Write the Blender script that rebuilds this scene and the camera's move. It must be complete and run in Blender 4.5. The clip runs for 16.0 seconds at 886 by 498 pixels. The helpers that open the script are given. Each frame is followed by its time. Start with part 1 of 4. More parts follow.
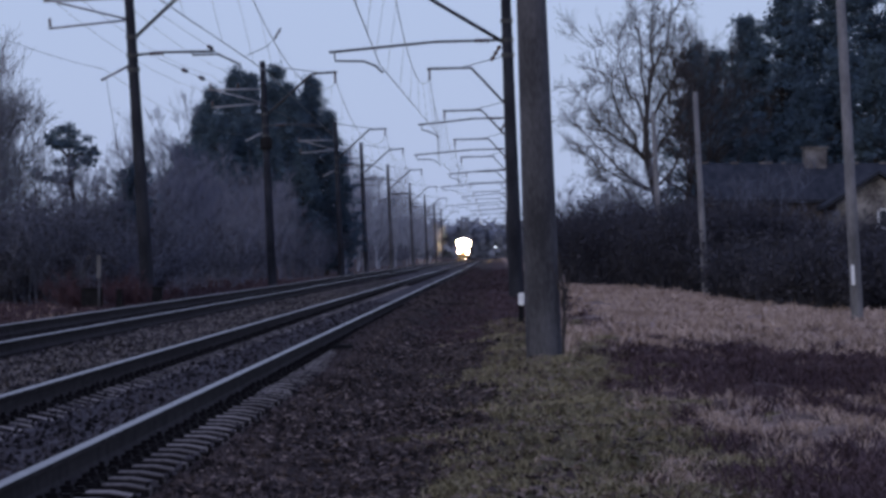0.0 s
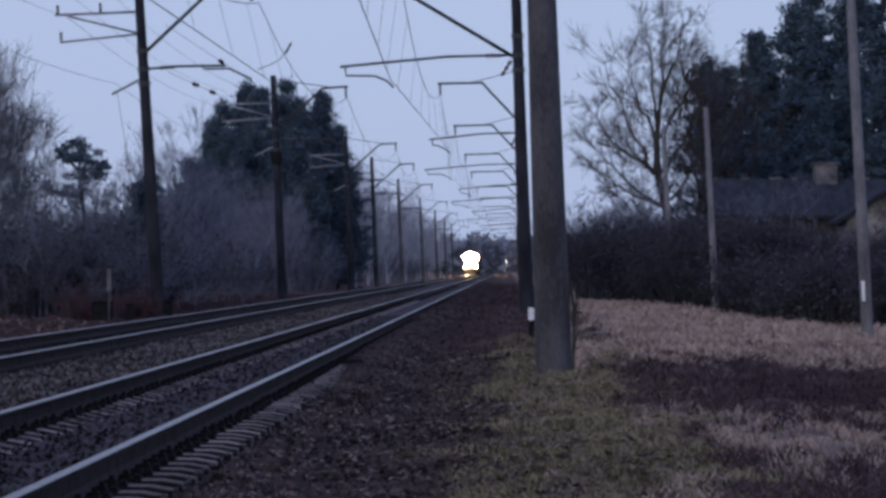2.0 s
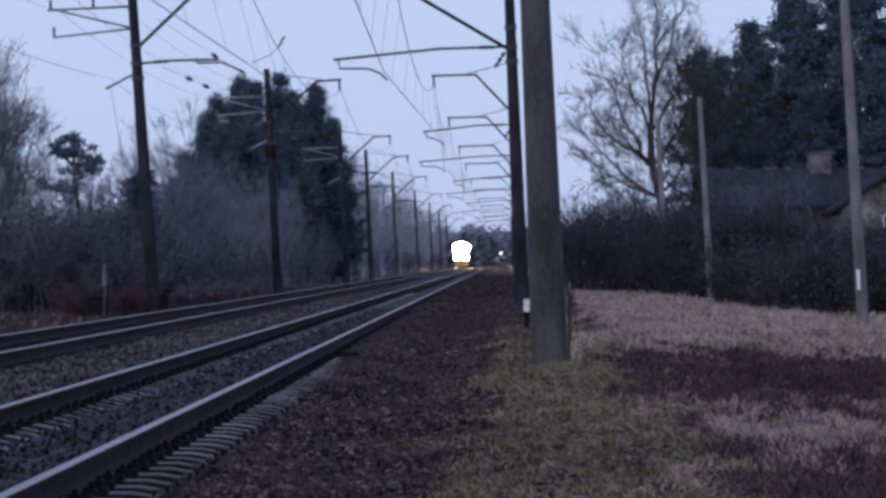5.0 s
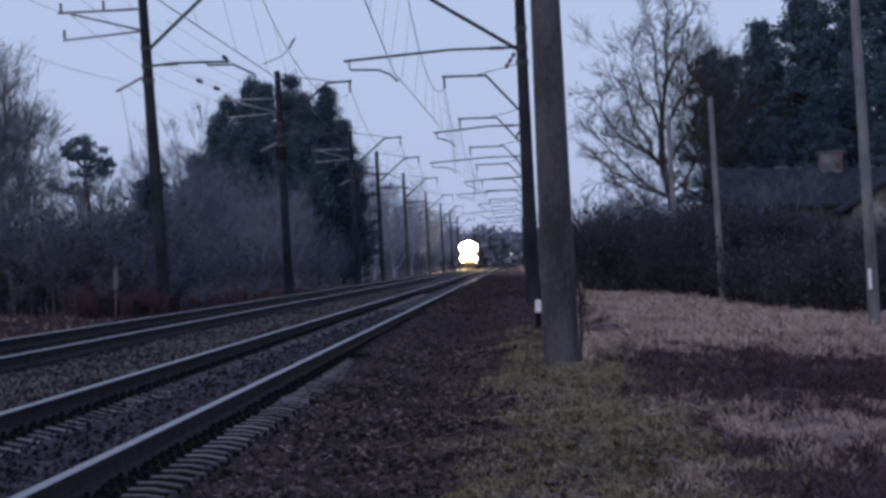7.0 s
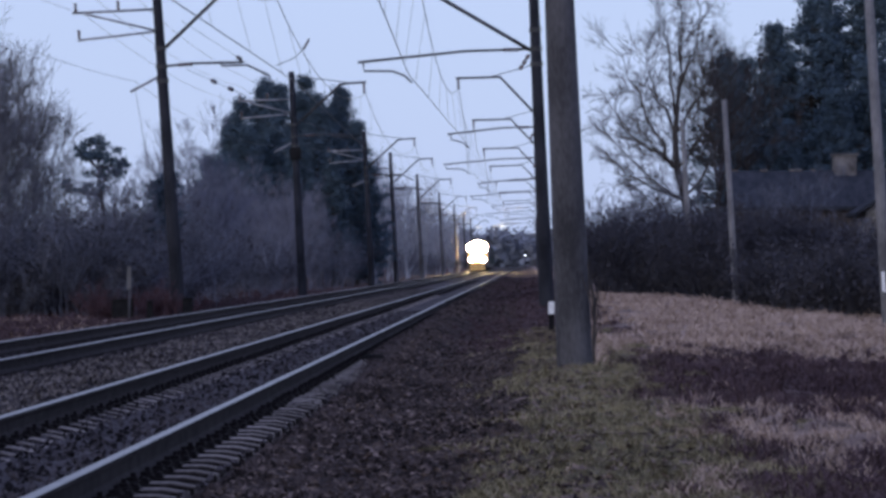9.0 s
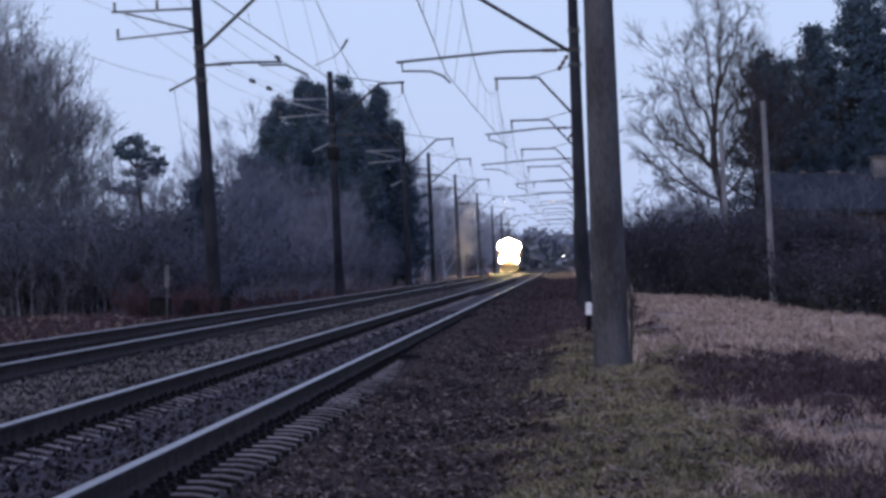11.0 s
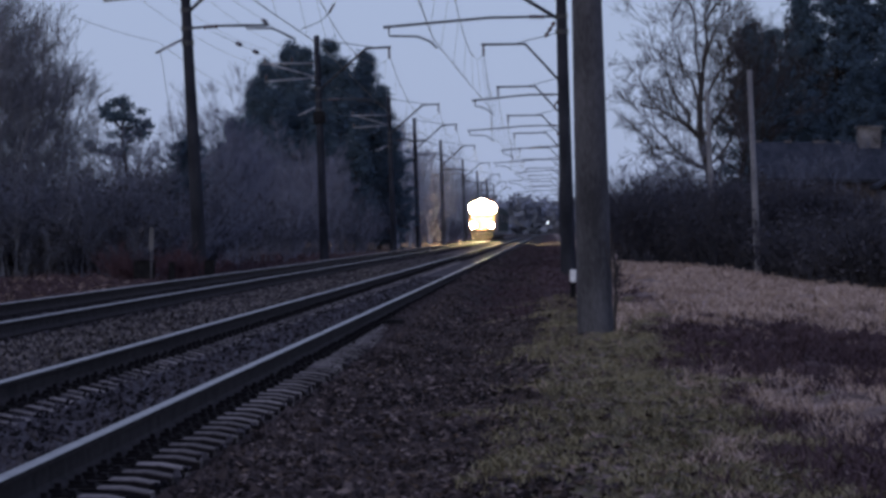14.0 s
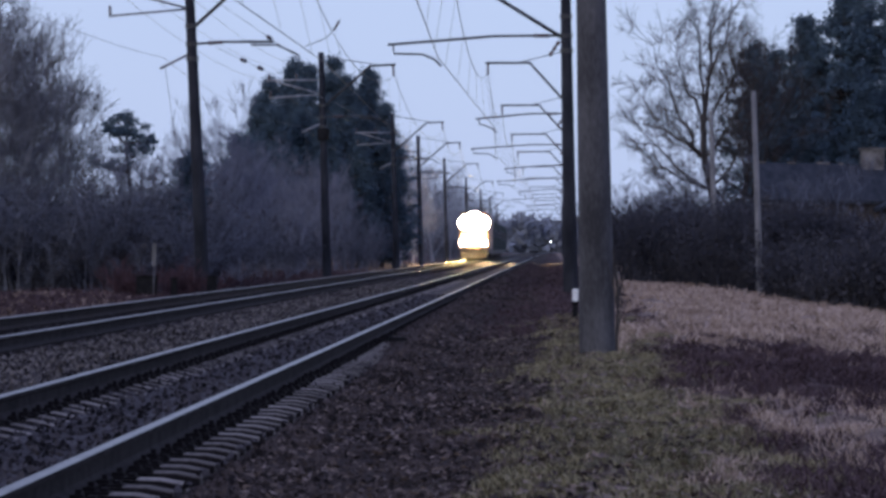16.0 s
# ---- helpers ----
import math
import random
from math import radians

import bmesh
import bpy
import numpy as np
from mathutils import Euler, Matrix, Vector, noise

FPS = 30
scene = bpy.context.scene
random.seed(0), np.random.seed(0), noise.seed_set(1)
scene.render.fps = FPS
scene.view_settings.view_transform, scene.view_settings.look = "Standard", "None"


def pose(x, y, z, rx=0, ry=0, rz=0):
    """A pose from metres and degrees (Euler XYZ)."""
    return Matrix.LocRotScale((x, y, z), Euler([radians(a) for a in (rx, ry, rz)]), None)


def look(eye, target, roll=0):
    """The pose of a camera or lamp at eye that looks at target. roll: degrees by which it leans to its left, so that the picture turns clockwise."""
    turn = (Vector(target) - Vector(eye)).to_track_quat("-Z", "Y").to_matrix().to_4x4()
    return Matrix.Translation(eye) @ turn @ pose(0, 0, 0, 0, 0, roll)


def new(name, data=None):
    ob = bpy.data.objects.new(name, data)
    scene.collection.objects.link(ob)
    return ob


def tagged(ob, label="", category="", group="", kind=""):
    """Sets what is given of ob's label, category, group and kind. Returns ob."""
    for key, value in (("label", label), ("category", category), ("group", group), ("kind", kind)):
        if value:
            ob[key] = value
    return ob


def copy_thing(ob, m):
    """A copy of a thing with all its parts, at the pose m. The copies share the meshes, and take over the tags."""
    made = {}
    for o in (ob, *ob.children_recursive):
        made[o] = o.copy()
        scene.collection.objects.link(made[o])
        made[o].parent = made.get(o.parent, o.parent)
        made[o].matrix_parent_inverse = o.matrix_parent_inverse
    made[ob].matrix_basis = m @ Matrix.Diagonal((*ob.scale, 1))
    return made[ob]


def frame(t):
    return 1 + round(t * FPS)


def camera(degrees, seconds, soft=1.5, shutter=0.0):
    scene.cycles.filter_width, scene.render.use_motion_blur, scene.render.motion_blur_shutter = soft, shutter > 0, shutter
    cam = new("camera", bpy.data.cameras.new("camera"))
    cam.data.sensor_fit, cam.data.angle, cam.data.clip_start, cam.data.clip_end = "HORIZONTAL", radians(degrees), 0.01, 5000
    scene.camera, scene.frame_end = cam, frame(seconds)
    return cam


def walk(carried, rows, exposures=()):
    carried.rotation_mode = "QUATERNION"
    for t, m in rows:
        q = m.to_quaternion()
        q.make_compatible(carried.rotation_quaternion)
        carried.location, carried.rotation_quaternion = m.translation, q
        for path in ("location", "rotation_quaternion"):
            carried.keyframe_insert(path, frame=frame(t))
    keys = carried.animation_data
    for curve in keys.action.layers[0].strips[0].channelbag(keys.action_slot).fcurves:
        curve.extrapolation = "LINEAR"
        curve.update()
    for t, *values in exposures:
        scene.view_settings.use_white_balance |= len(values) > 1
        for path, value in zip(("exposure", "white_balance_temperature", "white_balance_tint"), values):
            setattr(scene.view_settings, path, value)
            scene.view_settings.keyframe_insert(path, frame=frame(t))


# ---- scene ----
cam = camera(16.5, 16.0, soft=3.3)
EYE_Z = 1.19  # above the rail heads, which are at z = 0
EXPOSURES = [(0.0, 0.08), (1.5, 0.08), (2.0, 0.06), (2.5, 0.28), (3.5, 0.28), (4.0, 0.35), (6.5, 0.15), (7.5, 0.1), (8.0, 0.18), (9.0, 0.35), (11.5, 0.42), (12.0, 0.82), (12.5, 0.87),
             (13.0, 0.72), (13.5, 0.32), (14.0, -0.15), (14.5, 0.25), (15.0, 0.1), (15.5, 0.22), (16.0, 0.3)]
walk(cam, [(t, pose(0, 0, EYE_Z, 90 + up, 0, left) @ pose(0, 0, 0, 0, 0, lean)) for t, up, left, lean in (  # seconds, tilt up, turn left, lean (degrees)
    (0.0, 0.095, 0.996, 0.0), (0.5, 0.104, 1.065, -0.04), (1.0, 0.164, 1.065, 0.2), (1.5, 0.223, 1.146, 0.22),
    (2.0, 0.372, 1.188, 0.17), (2.5, 0.464, 1.27, 0.11), (3.0, 0.373, 1.196, 0.1), (3.5, 0.408, 0.849, 0.06),
    (4.0, 0.249, 0.935, -0.07), (6.5, 0.22, 1.199, -0.51), (7.0, 0.245, 1.303, -0.56), (7.5, 0.261, 1.34, -0.58),
    (8.0, 0.272, 1.392, -0.34), (8.5, 0.252, 1.419, -0.28), (9.0, 0.273, 1.555, -0.33), (9.2, 0.279, 1.696, -0.35),
    (11.3, 0.285, 2.338, -0.13), (11.5, 0.331, 2.38, -0.26), (12.0, -0.561, 2.672, -0.04), (12.5, -0.925, 2.779, 0.44),
    (13.0, -0.967, 2.623, 0.48), (13.5, -0.95, 2.249, 0.55), (14.0, -0.364, 1.971, 0.56), (14.5, -0.279, 1.951, 0.62),
    (15.0, -0.233, 1.96, 0.63), (15.5, -0.065, 1.979, 0.94), (16.0, -0.028, 2.026, 1.08))], EXPOSURES)

# ---- light: a dull winter dusk under thin even cloud ----
world = bpy.data.worlds.new("dusk_sky")
scene.world = world
world.use_nodes = True
wn, wl = world.node_tree.nodes, world.node_tree.links
sky = wn.new("ShaderNodeTexSky")
sky.sky_type, sky.sun_disc = "NISHITA", False
sky.sun_elevation, sky.sun_rotation = radians(9), radians(215)
sky.air_density, sky.dust_density, sky.ozone_density = 1.0, 2.0, 3.0
cloud = wn.new("ShaderNodeMixRGB")
cloud.inputs[0].default_value = 0.82
height, rise = wn.new("ShaderNodeTexCoord"), wn.new("ShaderNodeSeparateXYZ")
layer = wn.new("ShaderNodeValToRGB")
layer.color_ramp.elements[0].position, layer.color_ramp.elements[1].position = 0.1, 0.6
layer.color_ramp.elements[0].color, layer.color_ramp.elements[1].color = (4.72, 5.66, 8.42, 1), (4.6, 5.28, 9.8, 1)
wl.new(height.outputs["Generated"], rise.inputs[0])
wl.new(rise.outputs[2], layer.inputs[0])
wl.new(layer.outputs[0], cloud.inputs[2])
wl.new(sky.outputs[0], cloud.inputs[1])
wl.new(cloud.outputs[0], wn["Background"].inputs[0])
wn["Background"].inputs[1].default_value = 0.1
sun = new("sun", bpy.data.lights.new("sun", "SUN"))
sun.data.energy, sun.data.angle, sun.data.color = 0.5, radians(25), (1, 0.95, 0.9)
sun.matrix_world = look((0, 0, 60), (34, 50, 48))


# ---- materials ----
def noise_mat(name, c1, c2, scale, rough=0.85, bump=0.3, fine=8.0, metal=0.0, stretch=(1, 1, 1), vary=0.0, dist=0.02, island=0.0):
    m = bpy.data.materials.new(name)
    m.use_nodes = True
    n, l = m.node_tree.nodes, m.node_tree.links
    b = n["Principled BSDF"]
    geo = n.new("ShaderNodeTexCoord")
    mp = n.new("ShaderNodeMapping")
    mp.inputs["Scale"].default_value = stretch
    l.new(geo.outputs["Object"], mp.inputs[0])
    big, small = n.new("ShaderNodeTexNoise"), n.new("ShaderNodeTexNoise")
    for t, s in ((big, scale), (small, scale * fine)):
        t.inputs["Scale"].default_value, t.inputs["Detail"].default_value = s, 5
        l.new(mp.outputs[0], t.inputs["Vector"])
    add = n.new("ShaderNodeMath")
    add.operation = "MULTIPLY_ADD"
    l.new(small.outputs["Fac"], add.inputs[0])
    add.inputs[1].default_value = 0.5
    l.new(big.outputs["Fac"], add.inputs[2])
    last = add
    if vary or island:
        src = n.new("ShaderNodeObjectInfo") if vary else n.new("ShaderNodeNewGeometry")
        va = n.new("ShaderNodeMath")
        va.operation = "MULTIPLY_ADD"
        l.new(src.outputs["Random" if vary else "Random Per Island"], va.inputs[0])
        va.inputs[1].default_value = vary or island
        l.new(add.outputs[0], va.inputs[2])
        sb = n.new("ShaderNodeMath")
        sb.operation = "SUBTRACT"
        l.new(va.outputs[0], sb.inputs[0])
        sb.inputs[1].default_value = (vary or island) / 2
        last = sb
    ramp = n.new("ShaderNodeValToRGB")
    ramp.color_ramp.elements[0].position, ramp.color_ramp.elements[1].position = 0.55, 0.95
    ramp.color_ramp.elements[0].color, ramp.color_ramp.elements[1].color = (*c1, 1), (*c2, 1)
    l.new(last.outputs[0], ramp.inputs[0])
    l.new(ramp.outputs[0], b.inputs["Base Color"])
    b.inputs["Roughness"].default_value, b.inputs["Metallic"].default_value = rough, metal
    b.inputs["Specular IOR Level"].default_value = 0.5 if rough < 0.8 else 0.06
    if metal == 1.0:
        b.inputs["Specular Tint"].default_value = (0.72, 0.72, 0.74, 1)
    if bump:
        bp = n.new("ShaderNodeBump")
        bp.inputs["Strength"].default_value, bp.inputs["Distance"].default_value = bump, dist
        l.new(last.outputs[0], bp.inputs["Height"])
        l.new(bp.outputs[0], b.inputs["Normal"])
    return m


def glow_mat(name, color, strength):
    m = bpy.data.materials.new(name)
    m.use_nodes = True
    b = m.node_tree.nodes["Principled BSDF"]
    b.inputs["Base Color"].default_value = (*color, 1)
    b.inputs["Emission Color"].default_value = (*color, 1)
    b.inputs["Emission Strength"].default_value = strength
    return m


M_CONCRETE = noise_mat("mast_concrete", (0.038, 0.037, 0.040), (0.112, 0.108, 0.113), 2.2, 0.9, 0.5, 14, stretch=(1, 1, 0.35))
M_PALE = noise_mat("pale_concrete", (0.085, 0.082, 0.082), (0.21, 0.20, 0.196), 3.0, 0.9, 0.4, 9, stretch=(1, 1, 0.3))
M_SLEEPER = noise_mat("sleeper_concrete", (0.09, 0.078, 0.07), (0.275, 0.242, 0.215), 3.0, 0.92, 0.5, 12, vary=0.3)
M_STEEL = noise_mat("polished_rail_steel", (0.22, 0.21, 0.198), (0.36, 0.345, 0.325), 3, 0.33, 0.05, 9, 1.0)
M_RUST = noise_mat("rusty_rail_side", (0.011, 0.010, 0.011), (0.036, 0.031, 0.032), 5, 0.82, 0.4, 9, 0.0)
M_IRON = noise_mat("dark_painted_steel", (0.035, 0.036, 0.04), (0.075, 0.072, 0.07), 4, 0.6, 0.2, 8, 0.4)
M_WIRE = noise_mat("weathered_copper_wire", (0.045, 0.045, 0.045), (0.09, 0.085, 0.08), 4, 0.6, 0.0, 6, 0.5)
M_INSUL = noise_mat("brown_porcelain", (0.05, 0.03, 0.025), (0.10, 0.06, 0.05), 6, 0.25, 0.0)
M_STONE = noise_mat("ballast_stone", (0.010, 0.009, 0.0105), (0.070, 0.063, 0.068), 3, 0.95, 0.5, 6, island=0.7)
M_MUD = noise_mat("muddy_stone", (0.012, 0.0095, 0.0095), (0.085, 0.066, 0.062), 0.9, 0.95, 0.5, 6, island=0.45)
# mast concrete darkened in its colour, as a silhouette against the sky
M_DARKMAST = noise_mat("sooty_concrete", (0.015, 0.016, 0.020), (0.042, 0.043, 0.051), 2.2, 0.9, 0.5, 14, stretch=(1, 1, 0.35))
# near-black with the shade between sleepers painted in; also soil on fastenings
M_SOILSHADE = noise_mat("soiled_sleeper_side", (0.008, 0.007, 0.007), (0.022, 0.018, 0.018), 4, 0.95, 0.4)
# pale blue-grey: distance haze is put into the twig colour
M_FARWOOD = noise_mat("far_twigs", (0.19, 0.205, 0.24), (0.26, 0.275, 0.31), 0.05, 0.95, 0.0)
M_THORN = noise_mat("dark_hedge_twigs", (0.028, 0.029, 0.038), (0.054, 0.054, 0.066), 1, 0.95, 0.0, 6)
M_LITTER = noise_mat("dead_leaf_litter", (0.03, 0.022, 0.02), (0.19, 0.145, 0.125), 1.5, 0.95, 0.0, 5, island=0.7)
M_RUBBLE = noise_mat("brown_rubble", (0.022, 0.019, 0.019), (0.15, 0.132, 0.125), 0.8, 0.95, 0.3, 6, island=0.45)
M_BARK = noise_mat("grey_bark", (0.03, 0.027, 0.027), (0.085, 0.075, 0.072), 3, 0.95, 0.5, 8, stretch=(1, 1, 0.3))
# birch and thicket twigs: blue of the hazy air mixed into both colours
M_BIRCH = noise_mat("pale_twigs", (0.098, 0.098, 0.108), (0.225, 0.222, 0.238), 2, 0.9, 0.3, 8)
M_TWIG = noise_mat("brown_twigs", (0.070, 0.074, 0.093), (0.157, 0.162, 0.196), 1, 0.95, 0.0, 6)
M_DEAD = noise_mat("withered_leaves", (0.036, 0.036, 0.044), (0.070, 0.066, 0.074), 0.8, 0.95, 0.0, 6, island=0.3)
# needle green shifted lighter and bluer, painting the haze into it
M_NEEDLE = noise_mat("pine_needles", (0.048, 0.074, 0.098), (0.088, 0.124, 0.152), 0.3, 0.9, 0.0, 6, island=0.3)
M_TAN = noise_mat("dry_pale_grass", (0.205, 0.15, 0.122), (0.47, 0.365, 0.30), 0.5, 0.95, 0.0, 6, island=0.45)
M_HEATH = noise_mat("dark_withered_weed", (0.030, 0.020, 0.024), (0.10, 0.069, 0.075), 0.5, 0.95, 0.0, 6, island=0.45)
M_GREEN = noise_mat("winter_grass", (0.066, 0.059, 0.037), (0.275, 0.24, 0.15), 0.6, 0.95, 0.0, 6, island=0.6)
M_WHITE = noise_mat("white_paint", (0.62, 0.62, 0.60), (0.82, 0.82, 0.80), 6, 0.6, 0.1)
M_BLACK = noise_mat("black_paint", (0.008, 0.008, 0.009), (0.022, 0.021, 0.022), 5, 0.85, 0.2)
M_REDTWIG = noise_mat("reddish_bramble_stems", (0.045, 0.026, 0.031), (0.095, 0.056, 0.063), 2, 0.9, 0.0)
# pale arm steel: skylight and haze are put into its colour
M_LITARM = noise_mat("galvanised_steel", (0.22, 0.225, 0.235), (0.36, 0.365, 0.38), 4, 0.6, 0.1, 8, 0.3)
# wood-edge twigs paled to blue-grey, distance haze painted as their colour
M_HAZETWIG = noise_mat("pale_ash_twigs", (0.20, 0.21, 0.245), (0.33, 0.34, 0.38), 1, 0.95, 0.0, 6)
# lightened bluish twigs, the haze before the pines held in the colour
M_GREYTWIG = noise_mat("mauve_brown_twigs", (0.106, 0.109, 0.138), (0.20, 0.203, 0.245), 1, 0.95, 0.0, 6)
M_ROOF = noise_mat("grey_slate_sheets", (0.018, 0.021, 0.027), (0.042, 0.045, 0.054), 1.2, 0.9, 0.5, 10, stretch=(3, 1, 1))
M_PLASTER = noise_mat("stained_pale_plaster", (0.09, 0.08, 0.075), (0.36, 0.33, 0.30), 1.0, 0.95, 0.4, 8)
M_BRICK = noise_mat("chimney_brick", (0.07, 0.063, 0.063), (0.21, 0.195, 0.19), 2.0, 0.95, 0.4, 8)
M_PLANK = noise_mat("weathered_boards", (0.05, 0.04, 0.036), (0.12, 0.10, 0.09), 2, 0.9, 0.4, 8, stretch=(1, 1, 0.2))
M_GLASS = noise_mat("dark_window_glass", (0.015, 0.017, 0.02), (0.03, 0.032, 0.036), 1, 0.08, 0.0)
M_TRAIN = noise_mat("locomotive_paint", (0.12, 0.065, 0.042), (0.20, 0.115, 0.075), 1.5, 0.45, 0.1)
M_CAR = noise_mat("carriage_paint", (0.016, 0.022, 0.021), (0.03, 0.042, 0.04), 1.5, 0.85, 0.1)
M_LAMP = glow_mat("headlight_glow", (1.0, 0.70, 0.36), 1000)
M_LAMP2 = glow_mat("marker_light_glow", (1.0, 0.70, 0.36), 1500)
M_SIGNAL = glow_mat("signal_light_glow", (0.85, 0.92, 1.0), 10)


def ground_mat():
    m = bpy.data.materials.new("trackside_soil")
    m.use_nodes = True
    n, l = m.node_tree.nodes, m.node_tree.links
    b = n["Principled BSDF"]
    tc, sep = n.new("ShaderNodeTexCoord"), n.new("ShaderNodeSeparateXYZ")
    wob = n.new("ShaderNodeTexNoise")
    wob.inputs["Scale"].default_value, wob.inputs["Detail"].default_value = 0.5, 6
    l.new(tc.outputs["Object"], wob.inputs["Vector"])
    l.new(tc.outputs["Object"], sep.inputs[0])

    def math2(op, a, c):
        k = n.new("ShaderNodeMath")
        k.operation = op
        for i, v in enumerate((a, c)):
            if isinstance(v, (int, float)):
                k.inputs[i].default_value = v
            else:
                l.new(v, k.inputs[i])
        return k.outputs[0]

    def span(v, lo, hi):
        k = n.new("ShaderNodeMapRange")
        k.interpolation_type = "SMOOTHSTEP"
        l.new(v, k.inputs[0])
        k.inputs[1].default_value, k.inputs[2].default_value = lo, hi
        return k.outputs[0]

    def tone(c1, c2, scale):
        t = n.new("ShaderNodeTexNoise")
        t.inputs["Scale"].default_value, t.inputs["Detail"].default_value, t.inputs["Roughness"].default_value = scale, 8, 0.7
        l.new(tc.outputs["Object"], t.inputs["Vector"])
        r = n.new("ShaderNodeValToRGB")
        r.color_ramp.elements[0].position, r.color_ramp.elements[1].position = 0.35, 0.68
        r.color_ramp.elements[0].color, r.color_ramp.elements[1].color = (*c1, 1), (*c2, 1)
        l.new(t.outputs["Fac"], r.inputs[0])
        return r.outputs[0], t.outputs["Fac"]

    def mix(f, a, c):
        k = n.new("ShaderNodeMixRGB")
        l.new(f, k.inputs[0]), l.new(a, k.inputs[1]), l.new(c, k.inputs[2])
        return k.outputs[0]

    shift = math2("MULTIPLY", math2("SUBTRACT", wob.outputs["Fac"], 0.5), 2.6)
    x = math2("ADD", sep.outputs[0], shift)
    y = math2("ADD", sep.outputs[1], math2("MULTIPLY", shift, 4.0))
    gravel, h = tone((0.013, 0.010, 0.0095), (0.055, 0.041, 0.038), 7.0)
    green, _ = tone((0.04, 0.034, 0.02), (0.165, 0.143, 0.082), 3.0)
    weed, _ = tone((0.018, 0.011, 0.012), (0.075, 0.048, 0.048), 2.2)
    tan, _ = tone((0.08, 0.058, 0.048), (0.31, 0.235, 0.195), 1.4)
    c = mix(span(x, -0.9, 0.5), gravel, green)
    c = mix(math2("MULTIPLY", span(y, 40, 55), span(x, -1.2, -0.2)), c, weed)
    speck, _ = tone((0.012, 0.007, 0.008), (0.14, 0.098, 0.088), 1.1)
    mottle = n.new("ShaderNodeMixRGB")
    mottle.inputs[0].default_value = 0.5
    l.new(weed, mottle.inputs[1]), l.new(speck, mottle.inputs[2])
    weed = mottle.outputs[0]
    right = mix(span(y, 38, 46), weed, tan)
    band = math2("MULTIPLY", span(y, 19.5, 22.0), span(y, 28.5, 25.5))
    right = mix(band, right, tan)
    c = mix(span(x, 0.9, 2.0), c, right)
    c = mix(span(x, -9.6, -10.4), c, weed)
    l.new(c, b.inputs["Base Color"])
    b.inputs["Roughness"].default_value, b.inputs["Specular IOR Level"].default_value = 0.95, 0.06
    bp = n.new("ShaderNodeBump")
    bp.inputs["Strength"].default_value, bp.inputs["Distance"].default_value = 0.7, 0.05
    l.new(h, bp.inputs["Height"])
    l.new(bp.outputs[0], b.inputs["Normal"])
    return m


M_GROUND = ground_mat()


# ---- mesh helpers ----
def mesh_of(name, verts, faces, mats, smooth=False):
    me = bpy.data.meshes.new(name)
    if isinstance(verts, np.ndarray):
        verts = verts.tolist()
    if isinstance(faces, np.ndarray):
        faces = faces.tolist()
    me.from_pydata(verts, [], faces)
    for m in mats if isinstance(mats, (list, tuple)) else [mats]:
        me.materials.append(m)
    if smooth:
        me.polygons.foreach_set("use_smooth", [True] * len(me.polygons))
    me.update()
    return me


def part(name, bm, material, parent, label="", at=None, smooth=False):
    """Links a bmesh (or a ready mesh) as one mesh object under a thing or part."""
    if isinstance(bm, bpy.types.Mesh):
        me = bm
    else:
        me = bpy.data.meshes.new(name)
        bmesh.ops.recalc_face_normals(bm, faces=bm.faces[:])
        bm.to_mesh(me)
        bm.free()
        me.materials.append(material)
        if smooth:
            me.polygons.foreach_set("use_smooth", [True] * len(me.polygons))
    ob = new(name, me)
    ob.parent = parent
    if at is not None:
        ob.matrix_basis = at
    if label:
        ob["label"] = label
    return ob


def thing(name, label, category, group="", kind="", at=None):
    ob = tagged(new(name), label, category, group, kind)
    ob.empty_display_size = 0.2
    if at is not None:
        ob.matrix_basis = at
    return ob


def box(bm, x0, x1, y0, y1, z0, z1, bevel=0.0):
    r = bmesh.ops.create_cube(bm, size=1)
    for v in r["verts"]:
        v.co = ((x0 + x1) / 2 + v.co.x * (x1 - x0), (y0 + y1) / 2 + v.co.y * (y1 - y0), (z0 + z1) / 2 + v.co.z * (z1 - z0))
    if bevel:
        es = list({e for v in r["verts"] for e in v.link_edges})
        bmesh.ops.bevel(bm, geom=es, offset=bevel, segments=2, affect="EDGES")
    return bm


def boxed(*a, bevel=0.0):
    return box(bmesh.new(), *a, bevel=bevel)


def tubes(segs, sides=4):
    """Tapered tubes from rows (x0,y0,z0, x1,y1,z1, r0, r1): vertices and faces."""
    s = np.asarray(segs, float)
    a, b = s[:, 0:3], s[:, 3:6]
    d = b - a
    d /= np.maximum(np.linalg.norm(d, axis=1, keepdims=True), 1e-9)
    ref = np.where(np.abs(d[:, 2:3]) > 0.9, np.array([[1.0, 0, 0]]), np.array([[0, 0, 1.0]]))
    u = np.cross(d, ref)
    u /= np.linalg.norm(u, axis=1, keepdims=True)
    w = np.cross(d, u)
    ang = np.arange(sides) * 2 * np.pi / sides
    ring = u[:, None, :] * np.cos(ang)[None, :, None] + w[:, None, :] * np.sin(ang)[None, :, None]
    v = np.concatenate([a[:, None] + ring * s[:, 6, None, None], b[:, None] + ring * s[:, 7, None, None]], 1)
    i = np.arange(sides)
    j = (i + 1) % sides
    quad = np.stack([i, j, j + sides, i + sides], 1)
    f = quad[None] + (np.arange(len(s)) * 2 * sides)[:, None, None]
    return v.reshape(-1, 3), f.reshape(-1, 4)


